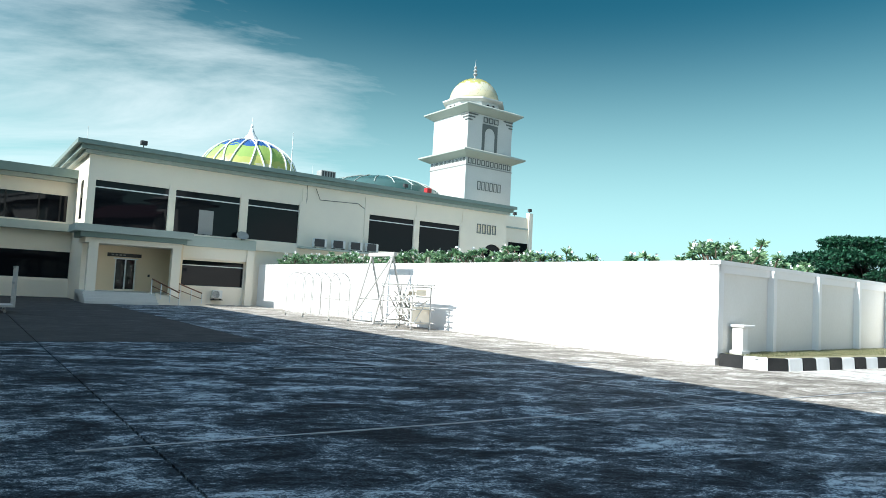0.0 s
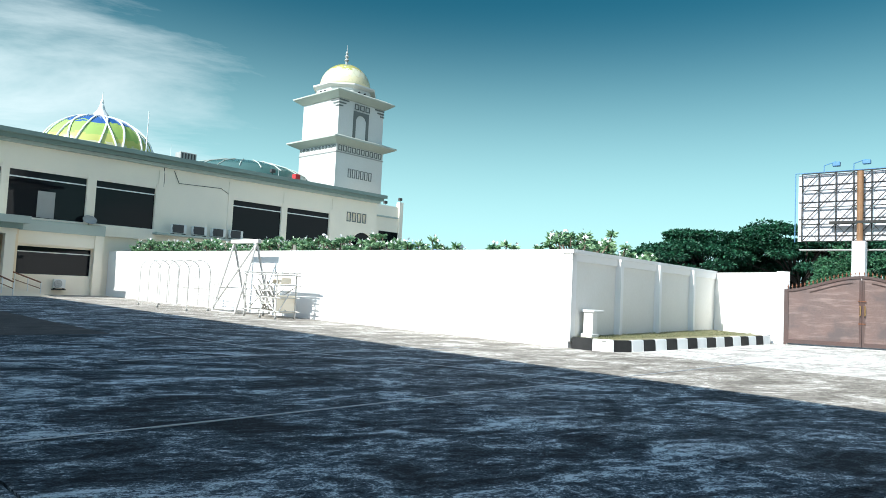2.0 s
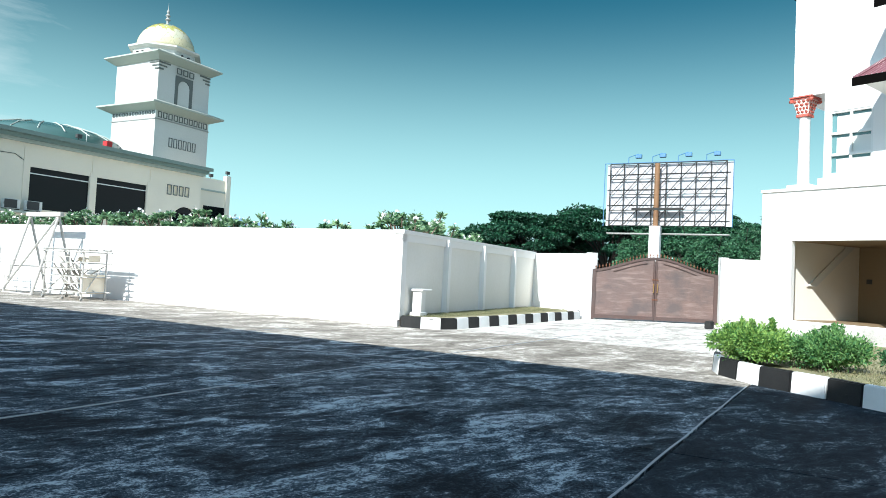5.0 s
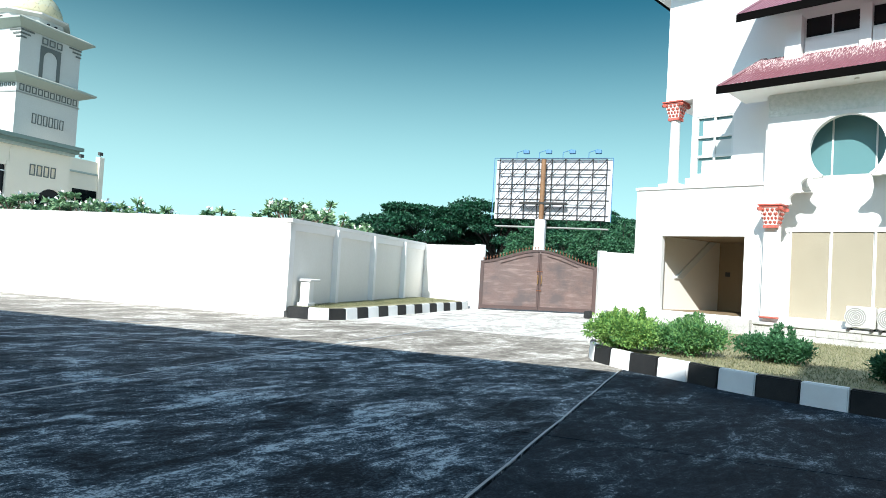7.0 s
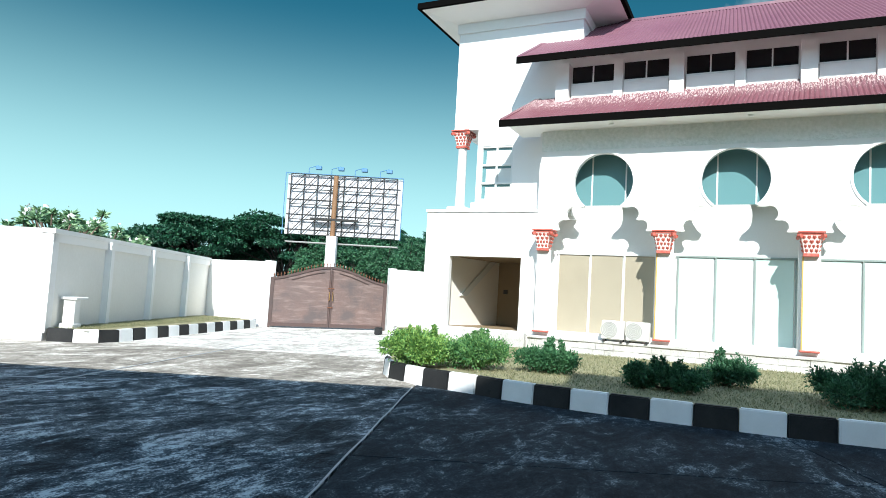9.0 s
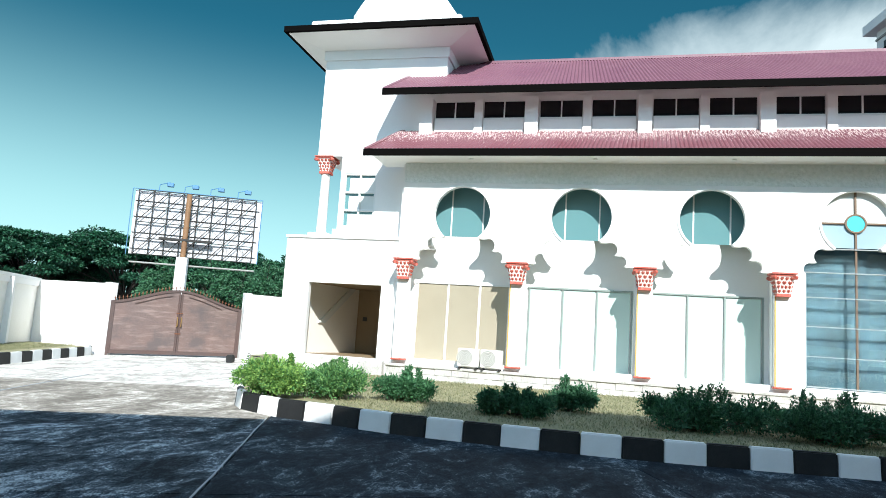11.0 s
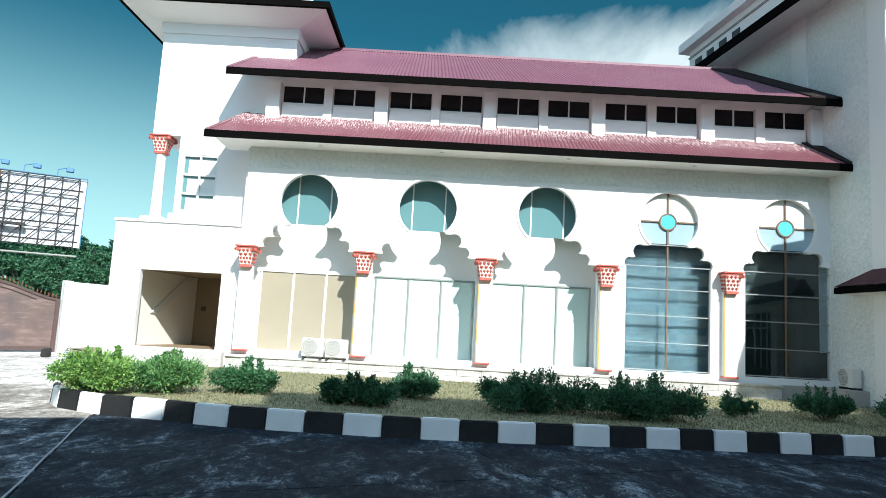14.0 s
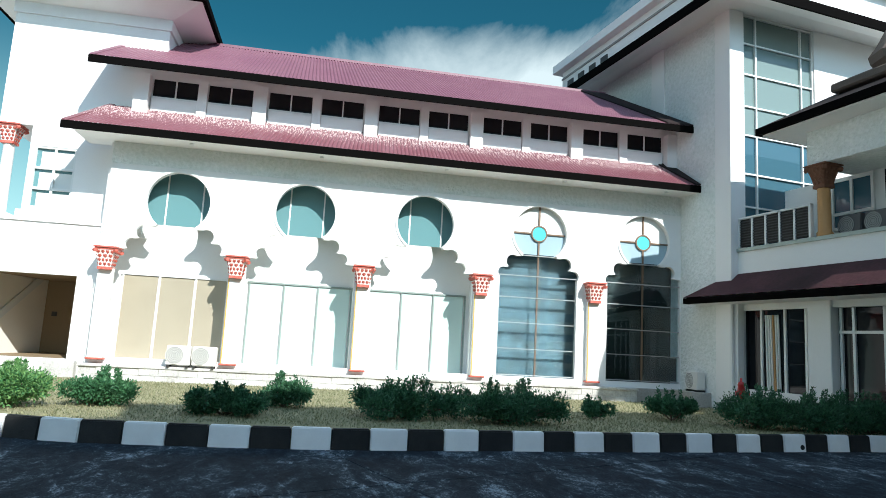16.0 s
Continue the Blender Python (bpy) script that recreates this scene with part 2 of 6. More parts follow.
def gate_mat():
    """Faded red-brown paint with long horizontal scuffs and grey bare blotches."""
    m = mat("weathered_gate_sheet", (0.18, 0.12, 0.106), 0.55, var=0.2, scale=3, fine=30, stain=(0.12, 0.1, 0.098), stain_amt=0.7)
    n, l = m.node_tree.nodes, m.node_tree.links
    b = n["Principled BSDF"]
    src = b.inputs["Base Color"].links[0].from_socket
    tc = n.new("ShaderNodeTexCoord")
    mp = n.new("ShaderNodeMapping"); mp.inputs["Scale"].default_value = (0.7, 1.0, 5.0)
    l.new(tc.outputs["Object"], mp.inputs["Vector"])
    t = n.new("ShaderNodeTexNoise"); t.inputs["Scale"].default_value, t.inputs["Detail"].default_value, t.inputs["Roughness"].default_value = 1.4, 8.0, 0.7
    l.new(mp.outputs[0], t.inputs["Vector"])
    r = n.new("ShaderNodeValToRGB"); r.color_ramp.elements[0].position, r.color_ramp.elements[1].position = 0.5, 0.68
    l.new(t.outputs["Fac"], r.inputs["Fac"])
    mx = n.new("ShaderNodeMix"); mx.data_type = "RGBA"; mx.inputs["B"].default_value = (0.27, 0.2, 0.18, 1)
    l.new(r.outputs["Color"], mx.inputs["Factor"]); l.new(src, mx.inputs["A"])
    t2 = n.new("ShaderNodeTexNoise"); t2.inputs["Scale"].default_value, t2.inputs["Detail"].default_value = 0.9, 4.0
    l.new(tc.outputs["Object"], t2.inputs["Vector"])
    r2 = n.new("ShaderNodeValToRGB"); r2.color_ramp.elements[0].position, r2.color_ramp.elements[1].position = 0.52, 0.66
    r2.color_ramp.elements[1].color = (0.75, 0.75, 0.75, 1)
    l.new(t2.outputs["Fac"], r2.inputs["Fac"])
    m2 = n.new("ShaderNodeMix"); m2.data_type = "RGBA"; m2.inputs["B"].default_value = (0.1, 0.085, 0.085, 1)
    l.new(r2.outputs["Color"], m2.inputs["Factor"]); l.new(mx.outputs["Result"], m2.inputs["A"])
    l.new(m2.outputs["Result"], b.inputs["Base Color"])
    return m


GATEM = gate_mat()
RUST = mat("rusty_steel", (0.2, 0.08, 0.04), 0.75, var=0.2, scale=4, stain=(0.1, 0.05, 0.03), stain_amt=0.6)
STEEL = mat("grey_steel", (0.04, 0.038, 0.036), 0.7, var=0.1, spec=0.2)
WSTEEL = mat("white_painted_tube", (0.5, 0.49, 0.46), 0.45, var=0.06, bump=0.02)
BLUESTEEL = mat("blue_lamp_metal", (0.08, 0.2, 0.36), 0.4, var=0.05)
PANEL = mat("bleached_panel", (0.55, 0.53, 0.54), 0.6, var=0.08, scale=2)
ACWHITE = mat("white_appliance_shell", (0.74, 0.73, 0.69), 0.4, var=0.04, bump=0.02)
# shell toned dark for the overhang's shade on the balcony units
ACGREY = mat("shade_grey_appliance_shell", (0.09, 0.09, 0.09), 0.5, var=0.06, bump=0.02)
ACDARK = mat("dark_grille", (0.05, 0.05, 0.05), 0.6)
RED = mat("red_enamel", (0.45, 0.02, 0.02), 0.4, var=0.05)
ORANGE = mat("ochre_column_paint", (0.5, 0.27, 0.1), 0.6, var=0.06)
BARKD = mat("dark_tree_bark", (0.055, 0.045, 0.036), 0.9, var=0.25, fine=15, bump=0.6)
BARK = mat("grey_brown_bark", (0.16, 0.12, 0.09), 0.9, var=0.25, fine=15, bump=0.6)


def leaf_mat(name, c1, c2):
    m = bpy.data.materials.new(name)
    m.use_nodes = True
    n, l = m.node_tree.nodes, m.node_tree.links
    b = n["Principled BSDF"]
    geo = n.new("ShaderNodeNewGeometry")
    mx = n.new("ShaderNodeMix"); mx.data_type = "RGBA"
    mx.inputs["A"].default_value, mx.inputs["B"].default_value = (*c1, 1), (*c2, 1)
    l.new(geo.outputs["Random Per Island"], mx.inputs["Factor"])
    l.new(mx.outputs["Result"], b.inputs["Base Color"])
    b.inputs["Roughness"].default_value = 0.55
    tr = n.new("ShaderNodeBsdfTranslucent"); ms = n.new("ShaderNodeMixShader")
    ms.inputs[0].default_value = 0.25
    l.new(mx.outputs["Result"], tr.inputs["Color"])
    l.new(b.outputs[0], ms.inputs[1]); l.new(tr.outputs[0], ms.inputs[2])
    l.new(ms.outputs[0], n["Material Output"].inputs["Surface"])
    return m


LEAF = leaf_mat("hedge_leaf", (0.025, 0.1, 0.04), (0.09, 0.24, 0.1))
LEAFY = leaf_mat("yellow_green_leaf", (0.06, 0.2, 0.05), (0.32, 0.5, 0.12))
LEAFM = leaf_mat("mid_green_leaf", (0.04, 0.15, 0.05), (0.2, 0.38, 0.12))
LEAFD = leaf_mat("dark_shrub_leaf", (0.018, 0.075, 0.035), (0.07, 0.2, 0.09))
LEAFP = leaf_mat("frangipani_leaf", (0.045, 0.15, 0.07), (0.38, 0.56, 0.31))
LEAFT = leaf_mat("rain_tree_leaf", (0.005, 0.03, 0.017), (0.035, 0.15, 0.07))
GRASS = leaf_mat("dry_grass_blade", (0.11, 0.13, 0.06), (0.36, 0.35, 0.2))


def ground_mat(name, dark, mid, pale, lo, hi):
    """Old concrete yard paving: dark ground, pale scuffed streaks, fine speckle."""
    m = bpy.data.materials.new(name)
    m.use_nodes = True
    n, l = m.node_tree.nodes, m.node_tree.links
    b = n["Principled BSDF"]
    geo = n.new("ShaderNodeNewGeometry")

    def layer(rot, stretch, scale, detail, rough, dist):
        mp = n.new("ShaderNodeMapping")
        mp.inputs["Rotation"].default_value = (0, 0, radians(rot))
        mp.inputs["Scale"].default_value = (1.0, stretch, 1.0)
        l.new(geo.outputs["Position"], mp.inputs["Vector"])
        t = n.new("ShaderNodeTexNoise")
        t.inputs["Scale"].default_value, t.inputs["Detail"].default_value, t.inputs["Roughness"].default_value = scale, detail, rough
        t.inputs["Distortion"].default_value = dist
        l.new(mp.outputs[0], t.inputs["Vector"])
        return t.outputs["Fac"]

    big = layer(25, 1.9, 0.7, 10.0, 0.7, 0.9)
    med = layer(-20, 1.9, 4.5, 12.0, 0.82, 0.6)
    fine = layer(25, 1.3, 34.0, 6.0, 0.85, 0.0)
    s1 = n.new("ShaderNodeMath"); s1.operation = "MULTIPLY_ADD"; s1.inputs[1].default_value = 1.0
    l.new(med, s1.inputs[0]); l.new(big, s1.inputs[2])
    s2 = n.new("ShaderNodeMath"); s2.operation = "MULTIPLY_ADD"; s2.inputs[1].default_value = 0.9
    l.new(fine, s2.inputs[0]); l.new(s1.outputs[0], s2.inputs[2])
    r = n.new("ShaderNodeValToRGB")
    e = r.color_ramp.elements
    e[0].position, e[0].color = lo, (*dark, 1)
    e[1].position, e[1].color = hi, (*pale, 1)
    k = e.new((lo + hi) / 2 + 0.02); k.color = (*mid, 1)
    hv = n.new("ShaderNodeMath"); hv.operation = "DIVIDE"; hv.inputs[1].default_value = 2.9
    l.new(s2.outputs[0], hv.inputs[0])
    l.new(hv.outputs[0], r.inputs["Fac"])
    l.new(r.outputs["Color"], b.inputs["Base Color"])
    b.inputs["Roughness"].default_value = 0.85
    b.inputs["Specular IOR Level"].default_value = 0.1
    bp = n.new("ShaderNodeBump"); bp.inputs["Strength"].default_value, bp.inputs["Distance"].default_value = 0.6, 0.012
    l.new(fine, bp.inputs["Height"]); l.new(bp.outputs[0], b.inputs["Normal"])
    return m


# blue slabs hold shade in their colour, brown and pale ones hold sun
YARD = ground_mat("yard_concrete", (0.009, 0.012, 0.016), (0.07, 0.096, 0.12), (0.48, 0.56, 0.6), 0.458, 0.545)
YARDM = ground_mat("shade_blue_pale_concrete", (0.014, 0.018, 0.022), (0.1, 0.125, 0.145), (0.52, 0.58, 0.61), 0.456, 0.55)
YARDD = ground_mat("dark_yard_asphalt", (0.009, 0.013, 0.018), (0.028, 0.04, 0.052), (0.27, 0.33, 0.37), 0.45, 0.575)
YARDB = ground_mat("sunlit_brown_cement", (0.15, 0.135, 0.115), (0.36, 0.33, 0.285), (0.78, 0.75, 0.69), 0.45, 0.56)
YARDP = ground_mat("sunlit_pale_cement", (0.28, 0.26, 0.23), (0.62, 0.59, 0.54), (0.86, 0.84, 0.79), 0.45, 0.54)
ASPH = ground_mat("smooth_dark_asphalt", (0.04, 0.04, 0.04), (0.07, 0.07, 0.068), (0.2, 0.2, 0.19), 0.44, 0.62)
EARTH = mat("far_earth", (0.2, 0.19, 0.12), 0.95, var=0.2, scale=0.2)
LAWN = mat("dry_lawn_soil", (0.3, 0.27, 0.16), 0.95, var=0.2, scale=4, fine=40, bump=0.8, stain=(0.16, 0.17, 0.08), stain_amt=0.6)


# ---- building helpers ----
def bm_new():
    return bmesh.new()


def box(bm, x0, x1, y0, y1, z0, z1):
    v = [bm.verts.new((x, y, z)) for z in (z0, z1) for x, y in ((x0, y0), (x1, y0), (x1, y1), (x0, y1))]
    for q in ((0, 3, 2, 1), (4, 5, 6, 7), (0, 1, 5, 4), (1, 2, 6, 5), (2, 3, 7, 6), (3, 0, 4, 7)):
        bm.faces.new([v[i] for i in q])
    return v


def boxed(*dims):
    bm = bm_new()
    box(bm, *dims)
    return bm


def bevel(bm, w, seg=1):
    bmesh.ops.bevel(bm, geom=bm.edges[:], offset=w, segments=seg, affect="EDGES", clamp_overlap=True)
    return bm


def rod(bm, a, b, r, n=8, r2=None):
    """A round bar from a to b."""
    a, b = Vector(a), Vector(b)
    q = (b - a).to_track_quat("Z", "Y").to_matrix()
    r2 = r if r2 is None else r2
    rings = []
    for p, rr in ((a, r), (b, r2)):
        rings.append([bm.verts.new(p + q @ Vector((rr * math.cos(2 * math.pi * i / n), rr * math.sin(2 * math.pi * i / n), 0))) for i in range(n)])
    for i in range(n):
        bm.faces.new((rings[0][i], rings[0][(i + 1) % n], rings[1][(i + 1) % n], rings[1][i]))
    bm.faces.new(rings[0][::-1]); bm.faces.new(rings[1])
    return bm


def tube(bm, pts, r, n=6):
    for a, b in zip(pts, pts[1:]):
        rod(bm, a, b, r, n)
    return bm


def lathe(bm, prof, n=24, c=(0, 0, 0)):
    """Turned body from (radius, height) pairs."""
    rings = [[bm.verts.new((c[0] + r * math.cos(2 * math.pi * i / n), c[1] + r * math.sin(2 * math.pi * i / n), c[2] + z)) for i in range(n)] for r, z in prof]
    for p, q in zip(rings, rings[1:]):
        for i in range(n):
            bm.faces.new((p[i], p[(i + 1) % n], q[(i + 1) % n], q[i]))
    bm.faces.new(rings[0][::-1]); bm.faces.new(rings[-1])
    return bm


def plate(bm, outer, holes, put, d):
    """A flat plate with holes; put(a, b, c) places plan (a, b) at depth c, from 0 to d."""
    front, back = [], []
    for loop in [outer, *holes]:
        f = [bm.verts.new(put(a, b, 0)) for a, b in loop]
        k = [bm.verts.new(put(a, b, d)) for a, b in loop]
        m = len(loop)
        front += [bm.edges.new((f[i], f[(i + 1) % m])) for i in range(m)]
        back += [bm.edges.new((k[i], k[(i + 1) % m])) for i in range(m)]
        for i in range(m):
            bm.faces.new((f[i], f[(i + 1) % m], k[(i + 1) % m], k[i]))
    bmesh.ops.triangle_fill(bm, use_beauty=True, use_dissolve=False, edges=front)
    bmesh.ops.triangle_fill(bm, use_beauty=True, use_dissolve=False, edges=back)
    bmesh.ops.recalc_face_normals(bm, faces=bm.faces[:])
    return bm


def rect(a0, a1, b0, b1):
    return [(a0, b0), (a1, b0), (a1, b1), (a0, b1)]


def solid(bm, verts, faces):
    v = [bm.verts.new(p) for p in verts]
    for q in faces:
        bm.faces.new([v[i] for i in q])
    return bm


def part(name, bm, material, parent=None, label="", smooth=False):
    """Links a bmesh as one mesh object, under a thing or a part."""
    me = bpy.data.meshes.new(name)
    bm.normal_update()
    bm.to_mesh(me)
    bm.free()
    me.materials.append(material)
    if smooth:
        me.shade_smooth()
    ob = new(name, me)
    if parent is not None:
        ob.parent = parent
    if label:
        tagged(ob, label)
    return ob


def share(src, parent, m):
    """One more piece on the same mesh."""
    o = new(src.name.split(".")[0], src.data)
    o.parent = parent
    o.matrix_basis = m
    return o


def thing(name, m, label, category, group="", kind=""):
    ob = new(name)
    ob.matrix_basis = m
    return tagged(ob, label, category, group, kind)


def structure(name, bm, material, label="", category="", m=None, smooth=False):
    ob = part(name, bm, material, None, label, smooth)
    if m is not None:
        ob.matrix_basis = m
    return tagged(ob, label, category, "", "structure")


# frames of reference: the mosque and yard stand at 65 degrees to the hall
def az_pose(x, y, az, z=0.0):
    """Local x runs along compass angle az, local y to its left."""
    return pose(x, y, z, 0, 0, 90 - az)


YARD_M = az_pose(0, 0, 65)
MOSQUE_M = az_pose(-4.1, 47.1, 65)

# ---- ground ----
GZ = 0.0
bm = bm_new()
solid(bm, [(-1500, -1500, -0.06), (1500, -1500, -0.06), (1500, 1500, -0.06), (-1500, 1500, -0.06)], [(0, 1, 2, 3)])
ground = structure("ground", bm, EARTH, "flat dry earth reaching the horizon", "ground")

# yard paving: a slab sheet with recessed joints; the nearest slabs are pieces of their own
pavement = thing("pavement", YARD_M, "worn grey concrete yard paving cast in large slabs", "pavement", kind="structure")
SL, SW, SKEW = 5.3, 5.5, -0.0727          # slab length, slab width, lean of the long joints
bm = bm_new()
box(bm, -70, 75, -70, 60, -0.055, -0.03)
part("paving_bed", bm, ASPH, pavement, "dark concrete bed under the joints")
slab_src = {}
for i in range(-5, 9):
    for j in range(-5, 9):
        sx = 1.63 + SL * i
        m = pose(sx, 1.34 + SKEW * sx + SW * j, 0)
        # shade-blue slabs up to the shadow's edge, sun-toned slabs beyond it
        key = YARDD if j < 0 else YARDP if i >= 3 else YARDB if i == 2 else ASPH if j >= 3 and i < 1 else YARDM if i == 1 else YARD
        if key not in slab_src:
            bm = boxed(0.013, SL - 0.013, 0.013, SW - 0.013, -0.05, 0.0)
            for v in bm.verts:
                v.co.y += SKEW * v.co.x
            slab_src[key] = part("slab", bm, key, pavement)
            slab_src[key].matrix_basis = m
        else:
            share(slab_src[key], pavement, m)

# pale mortar lines left on the paving
def ground_line(pts, w, label):
    bm = bm_new()
    prev = None
    for k, (x, y) in enumerate(pts):
        q = pts[min(k + 1, len(pts) - 1)]; p = pts[max(k - 1, 0)]
        d = Vector((q[0] - p[0], q[1] - p[1], 0)).normalized()
        n = Vector((-d.y, d.x, 0)) * w / 2
        cur = [bm.verts.new(Vector((x, y, z)) + n * s) for s, z in ((-1, -0.01), (-1, 0.004), (1, 0.004), (1, -0.01))]
        if prev:
            for i in range(3):
                bm.faces.new((prev[i], prev[i + 1], cur[i + 1], cur[i]))
        prev = cur
    bmesh.ops.recalc_face_normals(bm, faces=bm.faces[:])
    structure("trim_line", bm, MORTAR, label, "line")


MORTAR = mat("pale_mortar", (0.42, 0.44, 0.45), 0.9, var=0.15, scale=8, fine=30, stain=(0.3, 0.31, 0.32), stain_amt=0.7)
ground_line([(-0.2, 19.7), (1.0, 17.4), (2.1, 15.5), (3.9, 13.75), (6.3, 11.3), (7.6, 10.0)], 0.05, "thin pale mortar line across the yard")
def joint_line(j, x0, x1, w):
    """A pale mortar edge beside one of the long slab joints."""
    pts = [YARD_M @ Vector((x, 1.34 + SKEW * x + SW * j + 0.03 + 0.008 * math.sin(3 * x), 0)) for x in (x0 + (x1 - x0) * k / 12 for k in range(13))]
    ground_line([(q.x, q.y) for q in pts], w, "thin pale mortar line along a slab joint")


joint_line(0, 4.5, 12.3, 0.022)
joint_line(1, 1.0, 19.4, 0.04)
joint_line(2, 5.0, 13.5, 0.045)

# ---- white boundary wall ----
def wall_run(name, x0, y0, x1, y1, h, thick, material, label, cap=0.0):
    """A straight wall; its seen face runs from (x0, y0) to (x1, y1), its thickness goes to the left of that way."""
    L = math.hypot(x1 - x0, y1 - y0)
    a = math.atan2(y1 - y0, x1 - x0)
    bm = boxed(0, L, 0, thick, -0.05, h)
    ob = structure(name, bm, material, label, "wall", Matrix.Translation((x0, y0, 0)) @ Matrix.Rotation(a, 4, "Z"))
    return ob, L

KX, KY = 10.9, 16.2
va = radians(-24.7)
FARX, FARY = KX + 36.2 * math.sin(va), KY + 36.2 * math.cos(va)
wall_front, _ = wall_run("wall_west", KX, KY, FARX, FARY, 2.85, -0.2, WHITE, "tall plain white rendered boundary wall in sun")
SX, SY = 22.5, 22.36
wall_side, SLEN = wall_run("wall_south", KX, KY, SX, SY, 2.78, 0.2, PANELW, "white boundary wall with framed recessed panels")
# frame of posts and rails on the side wall
bm = bm_new()
part("coping", boxed(-0.02, SLEN, -0.1, 0.25, 2.74, 2.86), WHITE, wall_side)
part("rail", boxed(0, SLEN, -0.06, 0.0, 2.52, 2.74), WHITE, wall_side)
for px, w in ((0.0, 0.28), (3.0, 0.2), (6.28, 0.2), (9.85, 0.2)):
    part("post", boxed(px, px + w, -0.2 if px else -0.06, 0.0, 0.2, 2.74), WHITE, wall_side)
GJX, GJY, GRX, GRY = 22.35, 18.7, 26.7, 15.35
wall_gl, _ = wall_run("wall_gate_end", SX, SY, GJX + 0.05, GJY, 2.8, 0.22, WHITE, "short white wall beside the gate")
part("pillar", boxed(_ - 0.3, _ + 0.02, -0.08, 0.26, 0, 2.84), WHITE, wall_gl)
wall_gr, _ = wall_run("wall_gate_side", GRX, GRY, GRX + 5.5 * math.sin(radians(126)), GRY + 5.5 * math.cos(radians(126)), 2.86, 0.22, WHITE, "white wall between gate and hall")
part("pillar", boxed(0, 0.3, -0.06, 0.24, 0, 2.9), WHITE, wall_gr)

# ---- lawn, kerbs ----
LZ = 0.27
def kerb(parent_name, pts, label, first=0, block=0.6, w=0.16, h=0.33, group="kerbs", flip=False, near=0.0, count=0):
    """A kerb of black and white blocks along a line of points."""
    k = thing(parent_name, pose(0, 0, 0), label, "kerb", group, "structure")
    segs = []
    for p, q in zip(pts, pts[1:]):
        segs.append((Vector((*p, 0)), Vector((*q, 0))))
    total = sum((q - p).length for p, q in segs)
    n = max(1, round((total - near * count) / block) + count)
    step = (total - near * count) / (n - count)
    cuts = [near * min(i, count) + step * max(0, i - count) for i in range(n + 1)]

    def along(d):
        for p, q in segs:
            L = (q - p).length
            if d <= L + 1e-6:
                return p.lerp(q, d / L)
            d -= L
        return segs[-1][1]
    meshes = {}
    for i in range(n):
        a, b = along(cuts[i]), along(cuts[i + 1])
        mid, d = (a + b) / 2, (b - a)
        L = d.length
        dark = (i + first) % 2
        key = (dark, round(L, 2))
        jit = random.uniform(-0.012, 0.012)
        m = Matrix.Translation((mid.x, mid.y, jit * 0.6)) @ Matrix.Rotation(math.atan2(d.y, d.x) + jit + (math.pi if flip else 0), 4, "Z")
        if key in meshes:
            share(meshes[key], k, m)
        else:
            bm = bm_new()
            v = box(bm, -L / 2 + 0.006, L / 2 - 0.006, 0, w, -0.04, h)
            v[4].co.y += 0.03; v[5].co.y += 0.03
            bevel(bm, 0.018, 2)
            o = part("kerb_block", bm, KBLACK if dark else KWHITE, k)
            o.matrix_basis = m
            meshes[key] = o
    return k


FRONT = [(10.82, 3.86), (10.68, 3.25), (10.62, 2.05), (10.58, 0.75), (10.62, -0.5), (10.76, -1.9), (10.98, -3.5), (11.22, -5.6), (11.5, -7.6), (11.85, -9.6), (12.2, -11.8), (13.4, -34)]
BACK = [(10.82, 3.86), (11.02, 4.47), (11.25, 5.7), (11.85, 6.75), (12.5, 7.2), (13.6, 7.75), (19.2, 10.9), (25.3, 14.2)]
km = kerb("kerb_main", FRONT, "black and white painted concrete kerb along the lawn", first=0, block=0.588, near=0.622, count=12)
for hx, hy in ((11.95, -9.84), (10.96, 4.09)):
    part("drain_hole", rod(bm_new(), (hx - 0.06, hy, 0.09), (hx + 0.06, hy, 0.09), 0.05, 10), KBLACK, km, "dark drain hole")
kerb("kerb_corner", BACK, "black and white painted kerb round the lawn corner", first=1, block=0.597, flip=True)
lawn_pts = [(x + 0.12, y) for x, y in FRONT[::-1]] + [(11.14, 4.47), (11.4, 5.6), (11.95, 6.6), (12.55, 7.05), (13.6, 7.6), (19.2, 10.75), (25.6, 14.2), (32, 14.2), (32, -34)]
bm = bm_new()
f = bm.faces.new([bm.verts.new((x, y, LZ)) for x, y in lawn_pts])
g = bmesh.ops.extrude_face_region(bm, geom=[f])
for v in g["geom"]:
    if isinstance(v, bmesh.types.BMVert):
        v.co.z = -0.04
bmesh.ops.recalc_face_normals(bm, faces=bm.faces[:])
lawn = structure("lawn", bm, LAWN, "dry patchy lawn bed behind the kerb", "lawn")

kerb("kerb_planter", [(10.95, 16.12), (11.45, 15.2), (12.2, 15.12), (21.9, 18.75), (22.2, 19.1)], "black and white kerb of the wall planter", first=1, block=0.66)
bm = bm_new()
f = bm.faces.new([bm.verts.new((x, y, 0.29)) for x, y in ((10.98, 16.2), (11.5, 15.32), (12.2, 15.26), (21.9, 18.9), (22.3, 22.2))])
bmesh.ops.triangulate(bm, faces=[f])
structure("planter_bed", bm, LAWN, "narrow dry grass bed under the wall", "planter")
# two loose kerb stones by the gate
for x, y, a in ((25.0, 14.05, 20), (25.6, 13.2, 60)):
    st = part("kerb_stone", bevel(boxed(-0.3, 0.3, -0.12, 0.12, 0, 0.3), 0.03, 2), KBLACK)
    st.matrix_basis = pose(x - 1.2, y, 0, 0, 0, a)
    tagged(st, "black painted loose kerb stone by the gate", "kerb", "loose stones")

# ---- hall: facade with arched screen ----
XF = 19.8
